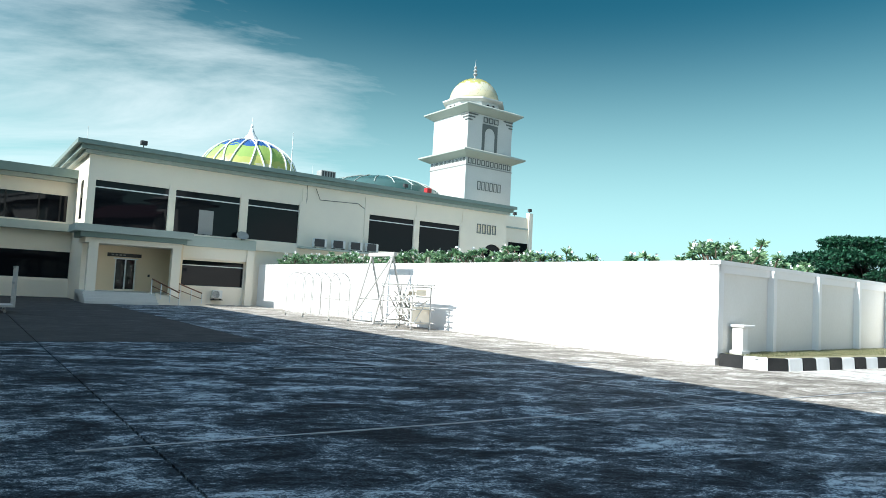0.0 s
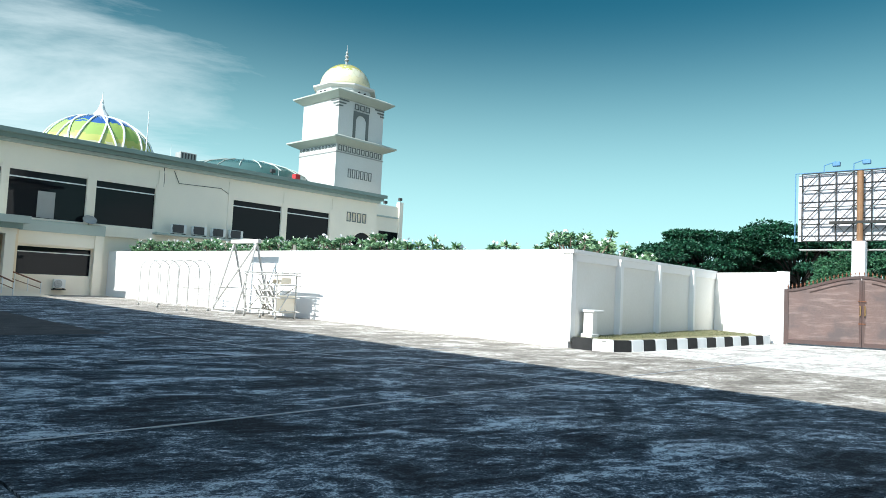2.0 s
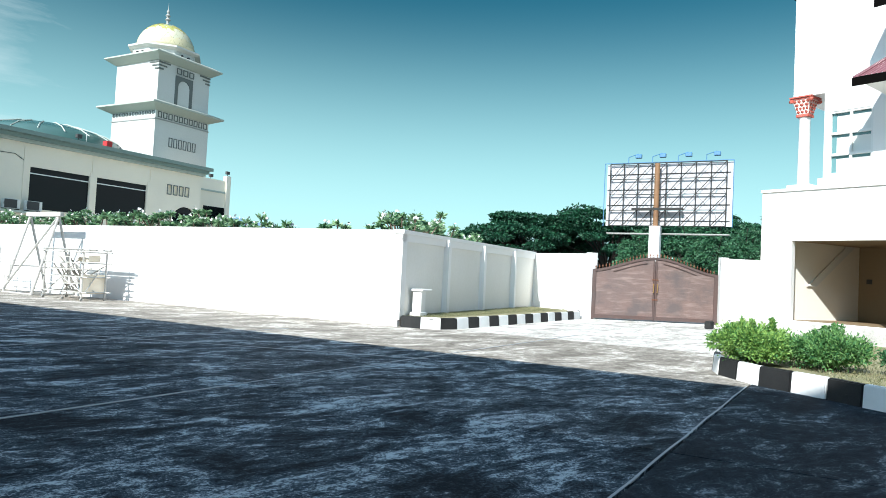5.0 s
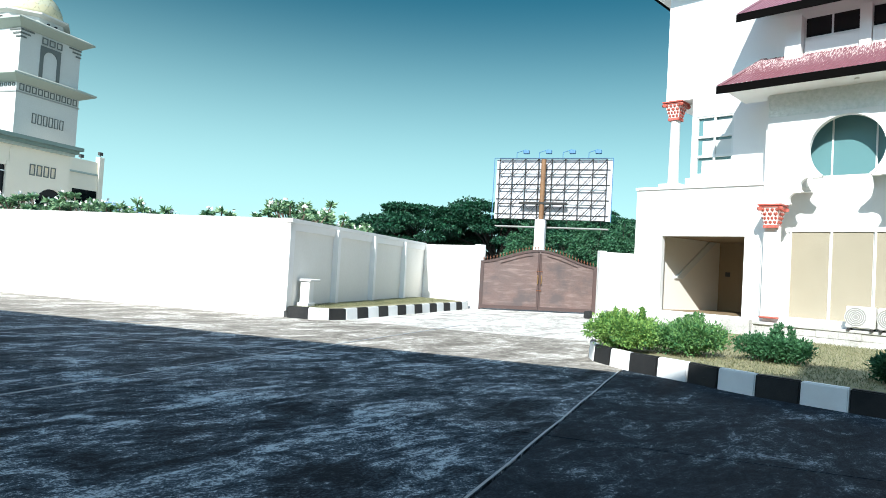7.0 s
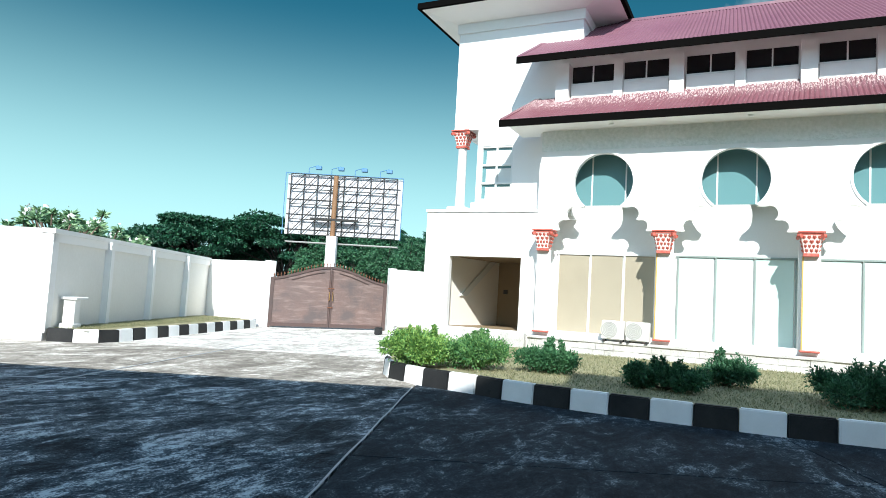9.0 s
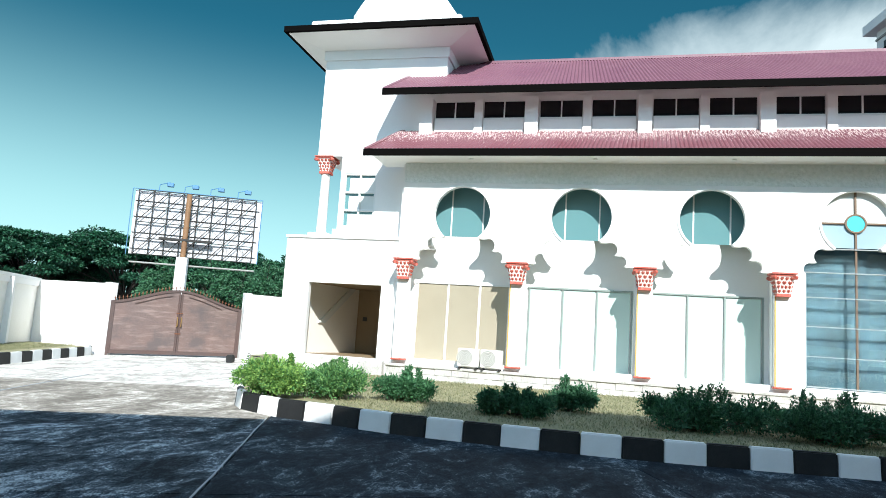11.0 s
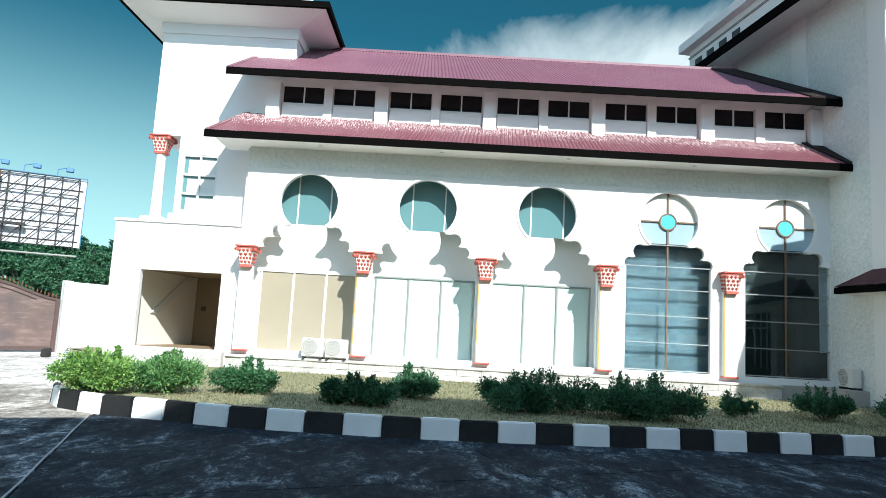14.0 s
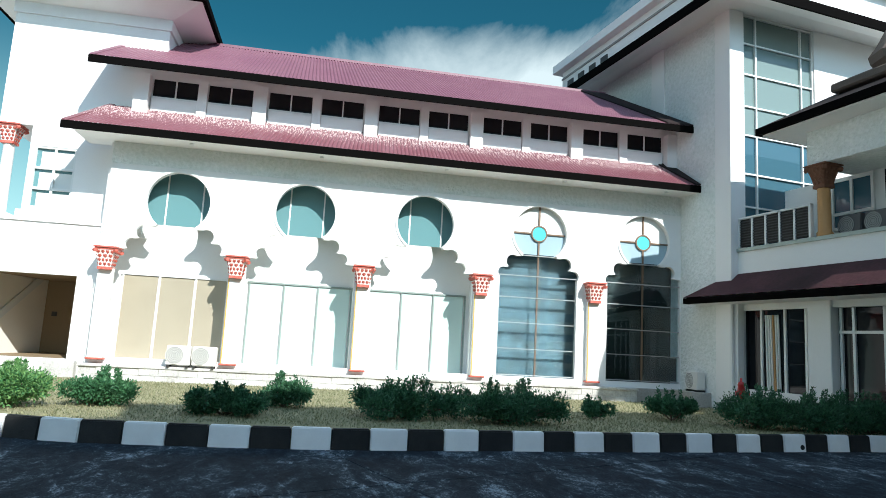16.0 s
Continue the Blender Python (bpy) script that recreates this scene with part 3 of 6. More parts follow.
BAYS = [4.2, 0.55, -3.12, -6.84, -10.44]
COLS = [5.9, 2.37, -1.3, -4.93, -8.65]


def arch_loop(c, hw=1.28, z0=0.88, wide=False):
    """Keyhole opening: jambs, two lobes a side, a neck and a round head."""
    half = [(1.58, z0), (1.58, 3.95), (1.33, 3.95)] if wide else [(hw, z0), (hw, 3.98)]
    for (lx, lz, r, a0, a1) in ((1.16, 4.1, 0.18, -45, 110), (0.86, 4.46, 0.22, -50, 120)):
        half += [(lx + r * math.cos(radians(a0 + (a1 - a0) * k / 8)), lz + r * math.sin(radians(a0 + (a1 - a0) * k / 8))) for k in range(9)]
    half += [(0.56, 4.66)]
    a0 = math.asin(-0.7 / 0.88)
    half += [(0.88 * math.cos(a0 + (math.pi / 2 - a0) * k / 18), 5.42 + 0.88 * math.sin(a0 + (math.pi / 2 - a0) * k / 18)) for k in range(19)]
    right = [(c + a, b) for a, b in half]
    left = [(c - a, b) for a, b in half[-2::-1]]
    return right + left


hall = thing("hall", pose(0, 0, 0), "white hall with arched screen facade and two red roofs", "building")
bm = bm_new()
plate(bm, rect(-12.05, 6.15, 0.3, 7.12), [arch_loop(c, wide=k < 3) for k, c in enumerate(BAYS)], lambda a, b, c: (XF + c, a, b), 0.16)
screen = part("arcade_wall", bm, WHITE, hall)
part("stucco_band", boxed(XF - 0.012, XF, -12.05, 6.15, 6.42, 7.1), STUCCO, hall, "rough stucco band under the eave")
for c in BAYS:
    # raised rim round the head
    bm = bm_new()
    n = 40
    ring = []
    for k in range(n + 1):
        a = radians(-52 + 284 * k / n)
        ring.append([bm.verts.new((x, c + r * math.cos(a), 5.42 + r * math.sin(a))) for x, r in ((XF - 0.03, 0.885), (XF - 0.03, 0.95), (XF, 0.95), (XF, 0.885))])
    for p, q in zip(ring, ring[1:]):
        for i in range(4):
            bm.faces.new((p[i], p[(i + 1) % 4], q[(i + 1) % 4], q[i]))
    bmesh.ops.recalc_face_normals(bm, faces=bm.faces[:])
    part("round_rim", bm, WHITE, hall)
XB = 20.86
part("back_wall", boxed(XB, XB + 0.2, -5.0, 6.15, 0.3, 7.1), WHITE, hall)
part("return_wall", boxed(XF + 0.16, XB + 0.2, 6.151, 6.25, 0.3, 7.1), WHITE, hall)
part("return_wall", boxed(XF + 0.16, XB, -5.05, -4.85, 0.3, 7.1), WHITE, hall)
part("recess_floor", boxed(XF + 0.16, XB, -4.85, 6.15, 0.6, 0.82), WHITE, hall)
part("recess_ceiling", boxed(XF + 0.16, XB, -4.85, 6.15, 6.75, 6.85), WHITE, hall)
# concrete plinth of coarse stones
plinth = part("plinth", boxed(XF - 0.28, XF, -10.1, 6.25, 0.05, 0.62), STONE, hall, "weathered concrete plinth")
part("plinth_cap", bevel(boxed(XF - 0.34, XF, -10.12, 6.27, 0.62, 0.7), 0.015), STONE, hall)
part("plinth", boxed(XF - 0.12, XF, -12.05, -10.1, 0.05, 0.7), CONC, hall)
# windows behind the screen
XU = 20.42
DFRAME = mat("grey_green_door_frame", (0.24, 0.29, 0.27), 0.45, var=0.05, bump=0.03)
for bi, c in enumerate(BAYS[:3]):
    off = (0.46, 0.5, 0.43)[bi]
    bm = boxed(XU, XU + 0.02, c - 1.5, c + 1.5, 4.8, 6.7)
    for k in (off, off - 1.03, off + 1.03):
        box(bm, XU - 0.03, XU - 0.002, c + k - 0.022, c + k + 0.022, 4.8, 6.7)
    bm.faces.ensure_lookup_table()
    for f in bm.faces[6:]:
        f.material_index = 1
    pane = part("upper_pane", bm, TEAL, hall, "teal window glass with white bars")
    pane.data.materials.append(FRAME)
    pane.visible_shadow = False
    for k in range(3):
        a = c + 1.56 - 1.04 * k
        part("door_pane", boxed(XB - 0.03, XB - 0.004, a - 1.0, a - 0.04, 0.84, 3.28), AMBER if bi == 0 else DOORFILM, hall, "tan curtained glass door leaf" if bi == 0 else "round pane half whitened for its sunlit reflection door leaf")
    for k in range(4):
        a = c + 1.54 - 1.04 * k
        part("door_frame", boxed(XB - 0.06, XB - 0.002, a - 0.025, a + 0.025, 0.82, 3.34), DFRAME if bi else FRAME, hall)
    part("door_frame", boxed(XB - 0.07, XB - 0.003, c - 1.6, c + 1.6, 3.29, 3.34), DFRAME if bi else FRAME, hall)
BARGREY = mat("grey_glazing_bar", (0.36, 0.37, 0.37), 0.45, var=0.05, bump=0.03)
for c in BAYS[3:]:
    part("tall_pane", boxed(XF + 0.145, XF + 0.157, c - 1.33, c + 1.33, 0.84, 4.74), BAYGLASS, hall, "dark reflecting glass").visible_shadow = False
    # last bay has no blind; its black sheet imitates the dark room
    part("inner_blind", boxed(XF + 0.5, XF + 0.52, c - 1.7, c + 1.7, 0.6, 5.0), SCREEN if c > -10 else DARKIN, hall, "sheet behind the glass: blue-grey blind, room darkness in the last bay")
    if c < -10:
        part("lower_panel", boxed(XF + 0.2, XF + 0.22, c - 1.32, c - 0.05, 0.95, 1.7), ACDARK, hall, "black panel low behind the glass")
    part("round_pane", boxed(XF + 0.144, XF + 0.156, c - 0.93, c + 0.93, 4.74, 5.42), PALEGLASS, hall, "pale blue reflecting glass")
    # white upper half imitates a sunlit reflection in the pane
    part("round_pane", boxed(XF + 0.144, XF + 0.156, c - 0.93, c + 0.93, 5.424, 6.36), BLIND, hall, "round pane half whitened for its sunlit reflection")
    for z in (0.92, 1.73, 2.54, 3.34, 4.03, 4.69):
        part("glazing_bar", boxed(XF + 0.06, XF + 0.144, c - 1.3, c + 1.3, z - 0.013, z + 0.013), BARGREY, hall)
    part("glazing_bar", boxed(XF + 0.1, XF + 0.15, c - 0.025, c + 0.025, 0.86, 5.2), MULL, hall)
    part("glazing_bar", boxed(XF + 0.1, XF + 0.15, c - 0.025, c + 0.025, 5.66, 6.3), MULL, hall)
    for s0, s1 in ((-0.88, -0.26), (0.26, 0.88)):
        part("glazing_bar", boxed(XF + 0.1, XF + 0.15, c + s0, c + s1, 5.4, 5.445), MULL, hall)
    bm = bm_new()
    ring = []
    for k in range(28):
        a = 2 * math.pi * k / 28
        ring.append([bm.verts.new((x, c + r * math.cos(a), 5.42 + r * math.sin(a))) for x, r in ((XF + 0.09, 0.225), (XF + 0.09, 0.27), (XF + 0.15, 0.27), (XF + 0.15, 0.225))])
    for k in range(28):
        p, q = ring[k], ring[(k + 1) % 28]
        for i in range(4):
            bm.faces.new((p[i], p[(i + 1) % 4], q[(i + 1) % 4], q[i]))
    bmesh.ops.recalc_face_normals(bm, faces=bm.faces[:])
    part("round_bar", bm, MULL, hall)
    bm = rod(bm_new(), (XF + 0.105, c, 5.42), (XF + 0.135, c, 5.42), 0.226, 28)
    part("bullseye_pane", bm, TURQ, hall, "small round turquoise pane")


def capital(bm, w0, w1, h, rows=4):
    """Flared basket capital: hollow-curved core, staggered rows of curled leaves, corner volutes and a slab; base centre at the origin."""
    def wide(z):
        f = max(0.0, min(1.0, z / (h * 0.84)))
        return w0 + (w1 * 0.88 - w0) * (0.45 * f + 0.55 * f * f)

    levels = [h * 0.84 * k / 5 for k in range(6)]
    rings = [[bm.verts.new((sx * wide(z), sy * wide(z), z)) for sx, sy in ((-1, -1), (1, -1), (1, 1), (-1, 1))] for z in levels]
    for p, q in zip(rings, rings[1:]):
        for i in range(4):
            bm.faces.new((p[i], p[(i + 1) % 4], q[(i + 1) % 4], q[i]))
    bm.faces.new(rings[0][::-1]); bm.faces.new(rings[-1])
    for f in bm.faces:
        f.material_index = 1
    box(bm, -w1 * 1.04, w1 * 1.04, -w1 * 1.04, w1 * 1.04, h * 0.93, h)
    box(bm, -w1 * 0.92, w1 * 0.92, -w1 * 0.92, w1 * 0.92, h * 0.842, h * 0.928)
    for sx in (-1, 1):
        for sy in (-1, 1):
            rod(bm, (sx * w1 * 1.0, sy * w1 * 0.78, h * 0.79), (sx * w1 * 0.78, sy * w1 * 1.0, h * 0.79), 0.06, 8)
    box(bm, -w0 * 1.14, w0 * 1.14, -w0 * 1.14, w0 * 1.14, -0.05, 0.03)
    step = h * 0.19
    for r in range(rows):
        z = h * 0.06 + step * r
        wr = wide(z + step * 0.5)
        cnt = 4 if r % 2 else 3
        for side in range(4):
            rot = Matrix.Rotation(side * math.pi / 2, 3, "Z")
            for k in range(cnt):
                x = -wr + 2 * wr * (k + 0.5) / cnt
                hw, t = wr / cnt * 0.8, step * 0.95
                pts = [(x, -wr + 0.012, z), (x + hw, -wr - 0.012, z + t * 0.55), (x + hw * 0.6, -wr - 0.03, z + t), (x, -wr - 0.055, z + t * 0.82), (x - hw * 0.6, -wr - 0.03, z + t), (x - hw, -wr - 0.012, z + t * 0.55), (x, -wr - 0.03, z + t * 0.45)]
                vv = [bm.verts.new(rot @ Vector(q)) for q in pts]
                for i in range(6):
                    bm.faces.new((vv[i], vv[(i + 1) % 6], vv[6]))
    return bm


for y in COLS:
    col = part("column", boxed(XF - 0.16, XF - 0.002, y - 0.2, y + 0.2, 0.86, 3.34), WHITE, hall, "white pilaster with red capital")
    cp = part("capital", capital(bm_new(), 0.16, 0.3, 0.6), TERRA, col, "red painted leaf capital")
    cp.data.materials.append(TERRAP)
    cp.matrix_basis = pose(XF - 0.12, y, 3.34)
    if y < 5:
        part("edge_line", boxed(XF - 0.168, XF - 0.16, y + 0.165, y + 0.2, 0.86, 3.32), GOLD, col, "ochre painted edge")
    part("base", bevel(boxed(XF - 0.2, XF - 0.002, y - 0.24, y + 0.24, 0.8, 0.86), 0.02), TERRA, col)


# one black for the mossy hips and for the canopy end's shade
MOSS_SHADE = mat("moss_and_shade_black_sheet", (0.016, 0.013, 0.013), 0.85, var=0.2, scale=3, fine=14, stain=(0.04, 0.025, 0.025), stain_amt=0.6, spec=0.2)


def lean_roof(parent, x0, z0, x1, z1, ya, yb, ta, tb, fas=0.2, n=160, material=ROOF, cap=0.5):
    """Lean-to roof sheet from eave (x0, z0) to top (x1, z1), with hipped ends, ribs, and a dark fascia."""
    bm = bm_new()
    prev = None
    for k in range(3 * n + 1):
        f = k / (3 * n)
        lift = 0.035 if k % 3 else 0.0
        cur = (bm.verts.new((x0, ya + (yb - ya) * f, z0 + lift)), bm.verts.new((x1, ta + (tb - ta) * f, z1 + lift)))
        if prev:
            bm.faces.new((prev[0], cur[0], cur[1], prev[1]))
        prev = cur
    part("roof_sheet", bm, material, parent, "faded red corrugated roof sheet")
    part("fascia", boxed(x0 - 0.02, x0 + 0.03, min(ya, yb) - 0.02, max(ya, yb) + 0.02, z0 - fas, z0 + 0.02), DARKFASCIA, parent, "black fascia board")
    for e, t in ((ya, ta), (yb, tb)):
        fh = 0.05 if e > 0 else fas
        s = 0.05 if e > 0 else -0.05
        bm = solid(bm_new(), [(x0, e, z0 - fh), (x1, t, z1 - fh), (x1, t, z1 + 0.06), (x0, e, z0 + 0.06), (x0, e - s * 3, z0 - fh), (x1, t - s * 3, z1 - fh), (x1, t - s * 3, z1 + 0.06), (x0, e - s * 3, z0 + 0.06)],
                   [(0, 1, 2, 3), (7, 6, 5, 4), (0, 4, 5, 1), (1, 5, 6, 2), (2, 6, 7, 3), (3, 7, 4, 0)])
        part("hip_board", bm, material if e > 0 else DARKFASCIA, parent)
    bm = bm_new()
    for c0, c1 in (((x0, yb), (x1, tb)),):
        lo = [(c0[0], c0[1], z0 + 0.04), (c1[0], c1[1], z1 + 0.04), (c1[0], c1[1] + cap, z1 + 0.04), (c0[0], c0[1] + cap, z0 + 0.04)]
        solid(bm, lo + [(a, b, z + 0.05) for a, b, z in lo], [(3, 2, 1, 0), (4, 5, 6, 7), (0, 1, 5, 4), (1, 2, 6, 5), (2, 3, 7, 6), (3, 0, 4, 7)])
    bmesh.ops.recalc_face_normals(bm, faces=bm.faces[:])
    part("hip_cap", bm, MOSS_SHADE, parent, "moss-blackened hip cap")


low_roof = part("low_roof", boxed(18.88, 20.36, -11.9, 7.0, 7.06, 7.1), WHITE, hall, "white soffit with small lamps")
for y in (3.9, 0.2, -3.6, -7.4, -10.9):
    part("soffit_lamp", lathe(bm_new(), [(0.06, 0), (0.07, 0.03), (0.05, 0.05)], 12, (19.25, y, 7.02)), FRAME, low_roof)
lean_roof(hall, 18.85, 7.24, 20.35, 8.28, 7.26, -12.2, 6.6, -11.6, material=ROOFLOW)
part("clerestory_wall", boxed(20.35, 20.55, -11.9, 6.0, 6.9, 9.6), WHITE, hall)
part("high_soffit", solid(bm_new(), [(19.24, -11.6, 9.17), (19.24, 6.7, 9.17), (20.36, 6.4, 9.62), (20.36, -11.6, 9.62), (19.24, -11.6, 9.2), (19.24, 6.7, 9.2), (20.36, 6.4, 9.66), (20.36, -11.6, 9.66)], [(0, 1, 2, 3), (7, 6, 5, 4)]), WHITE, hall)
lean_roof(hall, 19.2, 9.34, 22.5, 11.5, 6.92, -11.85, 6.2, -10.0, cap=0.95)
part("ridge_cap", boxed(22.4, 22.75, -10.1, 6.0, 11.47, 11.56), ROOF, hall)
part("rear_roof", solid(bm_new(), [(22.6, 6, 11.5), (22.6, -10.1, 11.5), (30, -11.5, 8.0), (30, 6, 8.0)], [(0, 1, 2, 3)]), ROOF, hall)
part("hip_slope", solid(bm_new(), [(22.5, -10.0, 11.5), (19.2, -11.85, 9.34), (26, -12.3, 9.3), (22.6, -10.0, 11.5)], [(0, 1, 2, 3)]), MOSS_SHADE, hall, "blackened hip of the roof")
part("end_wall", boxed(21.1, 29.5, 5.0, 5.2, 0, 9.2), WHITE, hall)
for k in range(5):
    y0 = 5.41 - 3.44 * k
    part("pilaster", boxed(20.02, 20.352, y0 + 0.05, y0 + 0.46, 8.08, 9.3), WHITE, hall)
    for a in (y0, y0 - 1.62):
        w = part("clerestory_window", boxed(20.33, 20.348, a - 1.31, a, 8.7, 9.25), DKGLASS, hall, "black clerestory window")
        part("mullion", boxed(20.29, 20.33, a - 0.68, a - 0.64, 8.69, 9.26), FRAME, w)
        part("window_frame", boxed(20.28, 20.335, a - 1.34, a + 0.03, 8.645, 8.7), FRAME, w)
        part("window_sill", boxed(20.24, 20.351, a - 1.31, a + 0.0, 8.2, 8.63), WHITE, w)
    part("pilaster", boxed(20.16, 20.352, y0 - 1.6, y0 - 1.33, 8.15, 9.3), WHITE, hall)
part("pilaster", boxed(20.02, 20.352, -11.75, -11.35, 8.08, 9.3), WHITE, hall)

# hall stair tower and porch box
tower = thing("stair_tower", pose(0, 0, 0), "white square stair tower with wide dark-edged eaves", "tower")
part("shaft", boxed(20.6, 25.0, 5.2, 9.6, 7.5, 11.5), WHITE, tower)
bm = bm_new()
plate(bm, rect(5.2, 8.69, 4.4, 7.5), [rect(7.4, 8.56, 5.03, 6.9)], lambda a, b, c: (20.6 + c, a, b), 0.2)
part("lower_wall", bm, WHITE, tower)
part("lower_side", boxed(20.8, 25.0, 8.49, 8.69, 4.5, 7.5), WHITE, tower)
part("lower_core", boxed(21.3, 24.9, 5.3, 8.45, 4.5, 7.5), WHITE, tower)
part("tower_base", boxed(24.35, 25.0, 5.3, 9.9, 0, 4.5), WHITE, tower)
win = part("stair_window", boxed(20.72, 20.74, 7.4, 8.56, 5.03, 6.9), BLIND, tower, "pale stair window with white bars")
for z in (5.06, 5.63, 6.25, 6.88):
    part("window_bar", boxed(20.62, 20.72, 7.4, 8.56, z - 0.035, z + 0.035), FRAME, win)
    part("tinted_strip", boxed(20.708, 20.717, 7.4, 8.56, z - 0.11, z - 0.036), TEAL, win)
for y in (7.43, 7.98, 8.53):
    part("window_bar", boxed(20.63, 20.698, y - 0.03, y + 0.03, 5.03, 6.9), FRAME, win)
part("tinted_strip", boxed(20.7, 20.707, 8.38, 8.5, 5.03, 6.9), TEAL, win)
part("cornice", boxed(20.54, 25.1, 5.14, 9.66, 10.95, 11.5), WHITE, tower)
bm = solid(bm_new(), [(20.5, 5.1, 11.3), (25.1, 5.1, 11.3), (25.1, 9.7, 11.3), (20.5, 9.7, 11.3), (19.5, 4.05, 11.58), (26.1, 4.05, 11.58), (26.1, 10.7, 11.58), (19.5, 10.7, 11.58)],
           [(3, 2, 1, 0), (4, 5, 6, 7), (0, 1, 5, 4), (1, 2, 6, 5), (2, 3, 7, 6), (3, 0, 4, 7)])
part("soffit", bm, WHITE, tower)
part("fascia", boxed(19.45, 26.15, 4.0, 10.75, 11.56, 11.76), DARKFASCIA, tower, "black eave board")
part("roof_step", bevel(boxed(20.1, 25.5, 4.7, 10.1, 11.76, 12.25), 0.06), WHITE, tower)
part("drum", lathe(bm_new(), [(2.3, 12.25), (2.3, 12.7), (2.1, 12.75), (2.1, 13.2), (1.9, 13.6), (1.2, 14.6), (0.1, 15.2)], 24, (22.8, 7.4, 0)), WHITE, tower)
tcol = part("column", lathe(bm_new(), [(0.24, 4.5), (0.24, 4.75), (0.17, 4.85), (0.165, 5.2), (0.15, 6.95), (0.17, 7.0)], 20, (20.85, 9.36, 0)), WHITE, tower, "round white corner column", True)
cp = part("capital", capital(bm_new(), 0.16, 0.32, 0.55), TERRA, tcol, "red painted leaf capital")
cp.data.materials.append(TERRAP)
cp.matrix_basis = pose(20.85, 9.36, 6.96)
part("column_base", bevel(boxed(20.5, 21.2, 9.0, 9.7, 4.5, 4.82), 0.02), WHITE, tower)
part("ledge", boxed(20.5, 21.3, 5.3, 8.8, 4.5, 4.95), WHITE, tower)

porch = thing("porch_box", Matrix.Translation((0, -0.1, 1.7)) @ Matrix.Scale(1.028, 4) @ Matrix.Translation((0, 0.1, -1.7)), "low white entrance block with a deep shaded doorway", "porch")
bm = bm_new()
plate(bm, rect(6.0, 9.95, 0.2, 4.5), [rect(6.6, 9.05, 0.78, 3.06)], lambda a, b, c: (19.6 + c, a, b), 0.2)
part("front_wall", bm, WHITE, porch)
part("parapet_cap", boxed(19.55, 19.85, 6.0, 9.98, 4.5, 4.58), WHITE, porch)
part("side_wall", boxed(19.8, 24, 9.53, 9.95, 0.2, 4.5), WHITE, porch)
part("side_wall", boxed(19.8, 23.6, 6.2, 6.4, 0.2, 4.5), WHITE, porch)
part("roof_slab", boxed(19.8, 24, 6.4, 9.53, 4.3, 4.48), WHITE, porch)
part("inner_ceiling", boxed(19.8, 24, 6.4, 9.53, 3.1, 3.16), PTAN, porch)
part("back_wall", boxed(23.4, 23.6, 6.4, 9.53, 0.2, 4.3), PTAN, porch, "tan inner wall with shade deepened in its colour")
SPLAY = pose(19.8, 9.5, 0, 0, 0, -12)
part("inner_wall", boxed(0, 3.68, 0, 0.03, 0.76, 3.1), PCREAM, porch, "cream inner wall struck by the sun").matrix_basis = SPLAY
# solid pale strip stands in for a sloping band of sunlight
st = part("sun_strip", bevel(solid(bm_new(), [(1.2, -0.06, 1.78), (1.6, -0.06, 1.78), (3.4, -0.06, 3.09), (3.0, -0.06, 3.09), (1.2, 0, 1.78), (1.6, 0, 1.78), (3.4, 0, 3.09), (3.0, 0, 3.09)],
                           [(0, 1, 2, 3), (7, 6, 5, 4), (0, 4, 5, 1), (1, 5, 6, 2), (2, 6, 7, 3), (3, 7, 4, 0)]), 0.008), FRAME, porch, "pale sloping strip standing for a sunlit band")
st.matrix_basis = SPLAY
# floor painted dark for shade and to throw back less light
part("inner_floor", boxed(19.9, 23.4, 6.43, 9.5, 0.762, 0.768), PTAN, porch, "inner floor darkened to stand for shade")
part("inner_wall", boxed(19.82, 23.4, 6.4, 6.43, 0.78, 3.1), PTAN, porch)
part("inner_post", boxed(23.2, 23.4, 7.1, 7.22, 0.76, 3.1), FRAME, porch)
part("socket_box", boxed(23.36, 23.4, 8.35, 8.5, 1.95, 2.1), ACDARK, porch)
part("step", bevel(boxed(19.35, 23.4, 6.3, 9.9, 0.1, 0.76), 0.02), STONE, porch)


def ac_unit(m, label, group="air conditioners", shell=ACWHITE):
    """Outdoor air-conditioner: shell, round grille with hub, feet. Its front faces local -y."""
    ac = thing("air_conditioner", m, label, "air conditioner", group)
    part("shell", bevel(boxed(-0.32, 0.32, -0.14, 0.14, 0.06, 0.6), 0.02, 2), shell, ac)
    bm = bm_new()
    for k in range(5):
        r = 0.06 + 0.045 * k
        pts = [(-0.1 + r * math.cos(2 * math.pi * i / 24), -0.15, 0.33 + r * math.sin(2 * math.pi * i / 24)) for i in range(25)]
        tube(bm, pts, 0.006, 4)
    part("grille", bm, shell, ac)
    bm = bm_new()
    v = [bm.verts.new((-0.1 + 0.235 * math.cos(2 * math.pi * i / 24), -0.143, 0.33 + 0.235 * math.sin(2 * math.pi * i / 24))) for i in range(24)]
    bm.faces.new(v)
    part("fan_opening", bm, GREY, ac)
    for x in (-0.25, 0.25):
        part("foot", boxed(x - 0.03, x + 0.03, -0.16, 0.16, 0, 0.06), STEEL, ac)
    return ac


FACE = pose(0, 0, 0, 0, 0, -90)      # turns local -y to world -x
ac1 = ac_unit(pose(19.55, 3.67, 0.7) @ FACE, "white outdoor air conditioner on the hall plinth")
ac_unit(pose(19.55, 2.98, 0.7) @ FACE, "white outdoor air conditioner on the hall plinth")
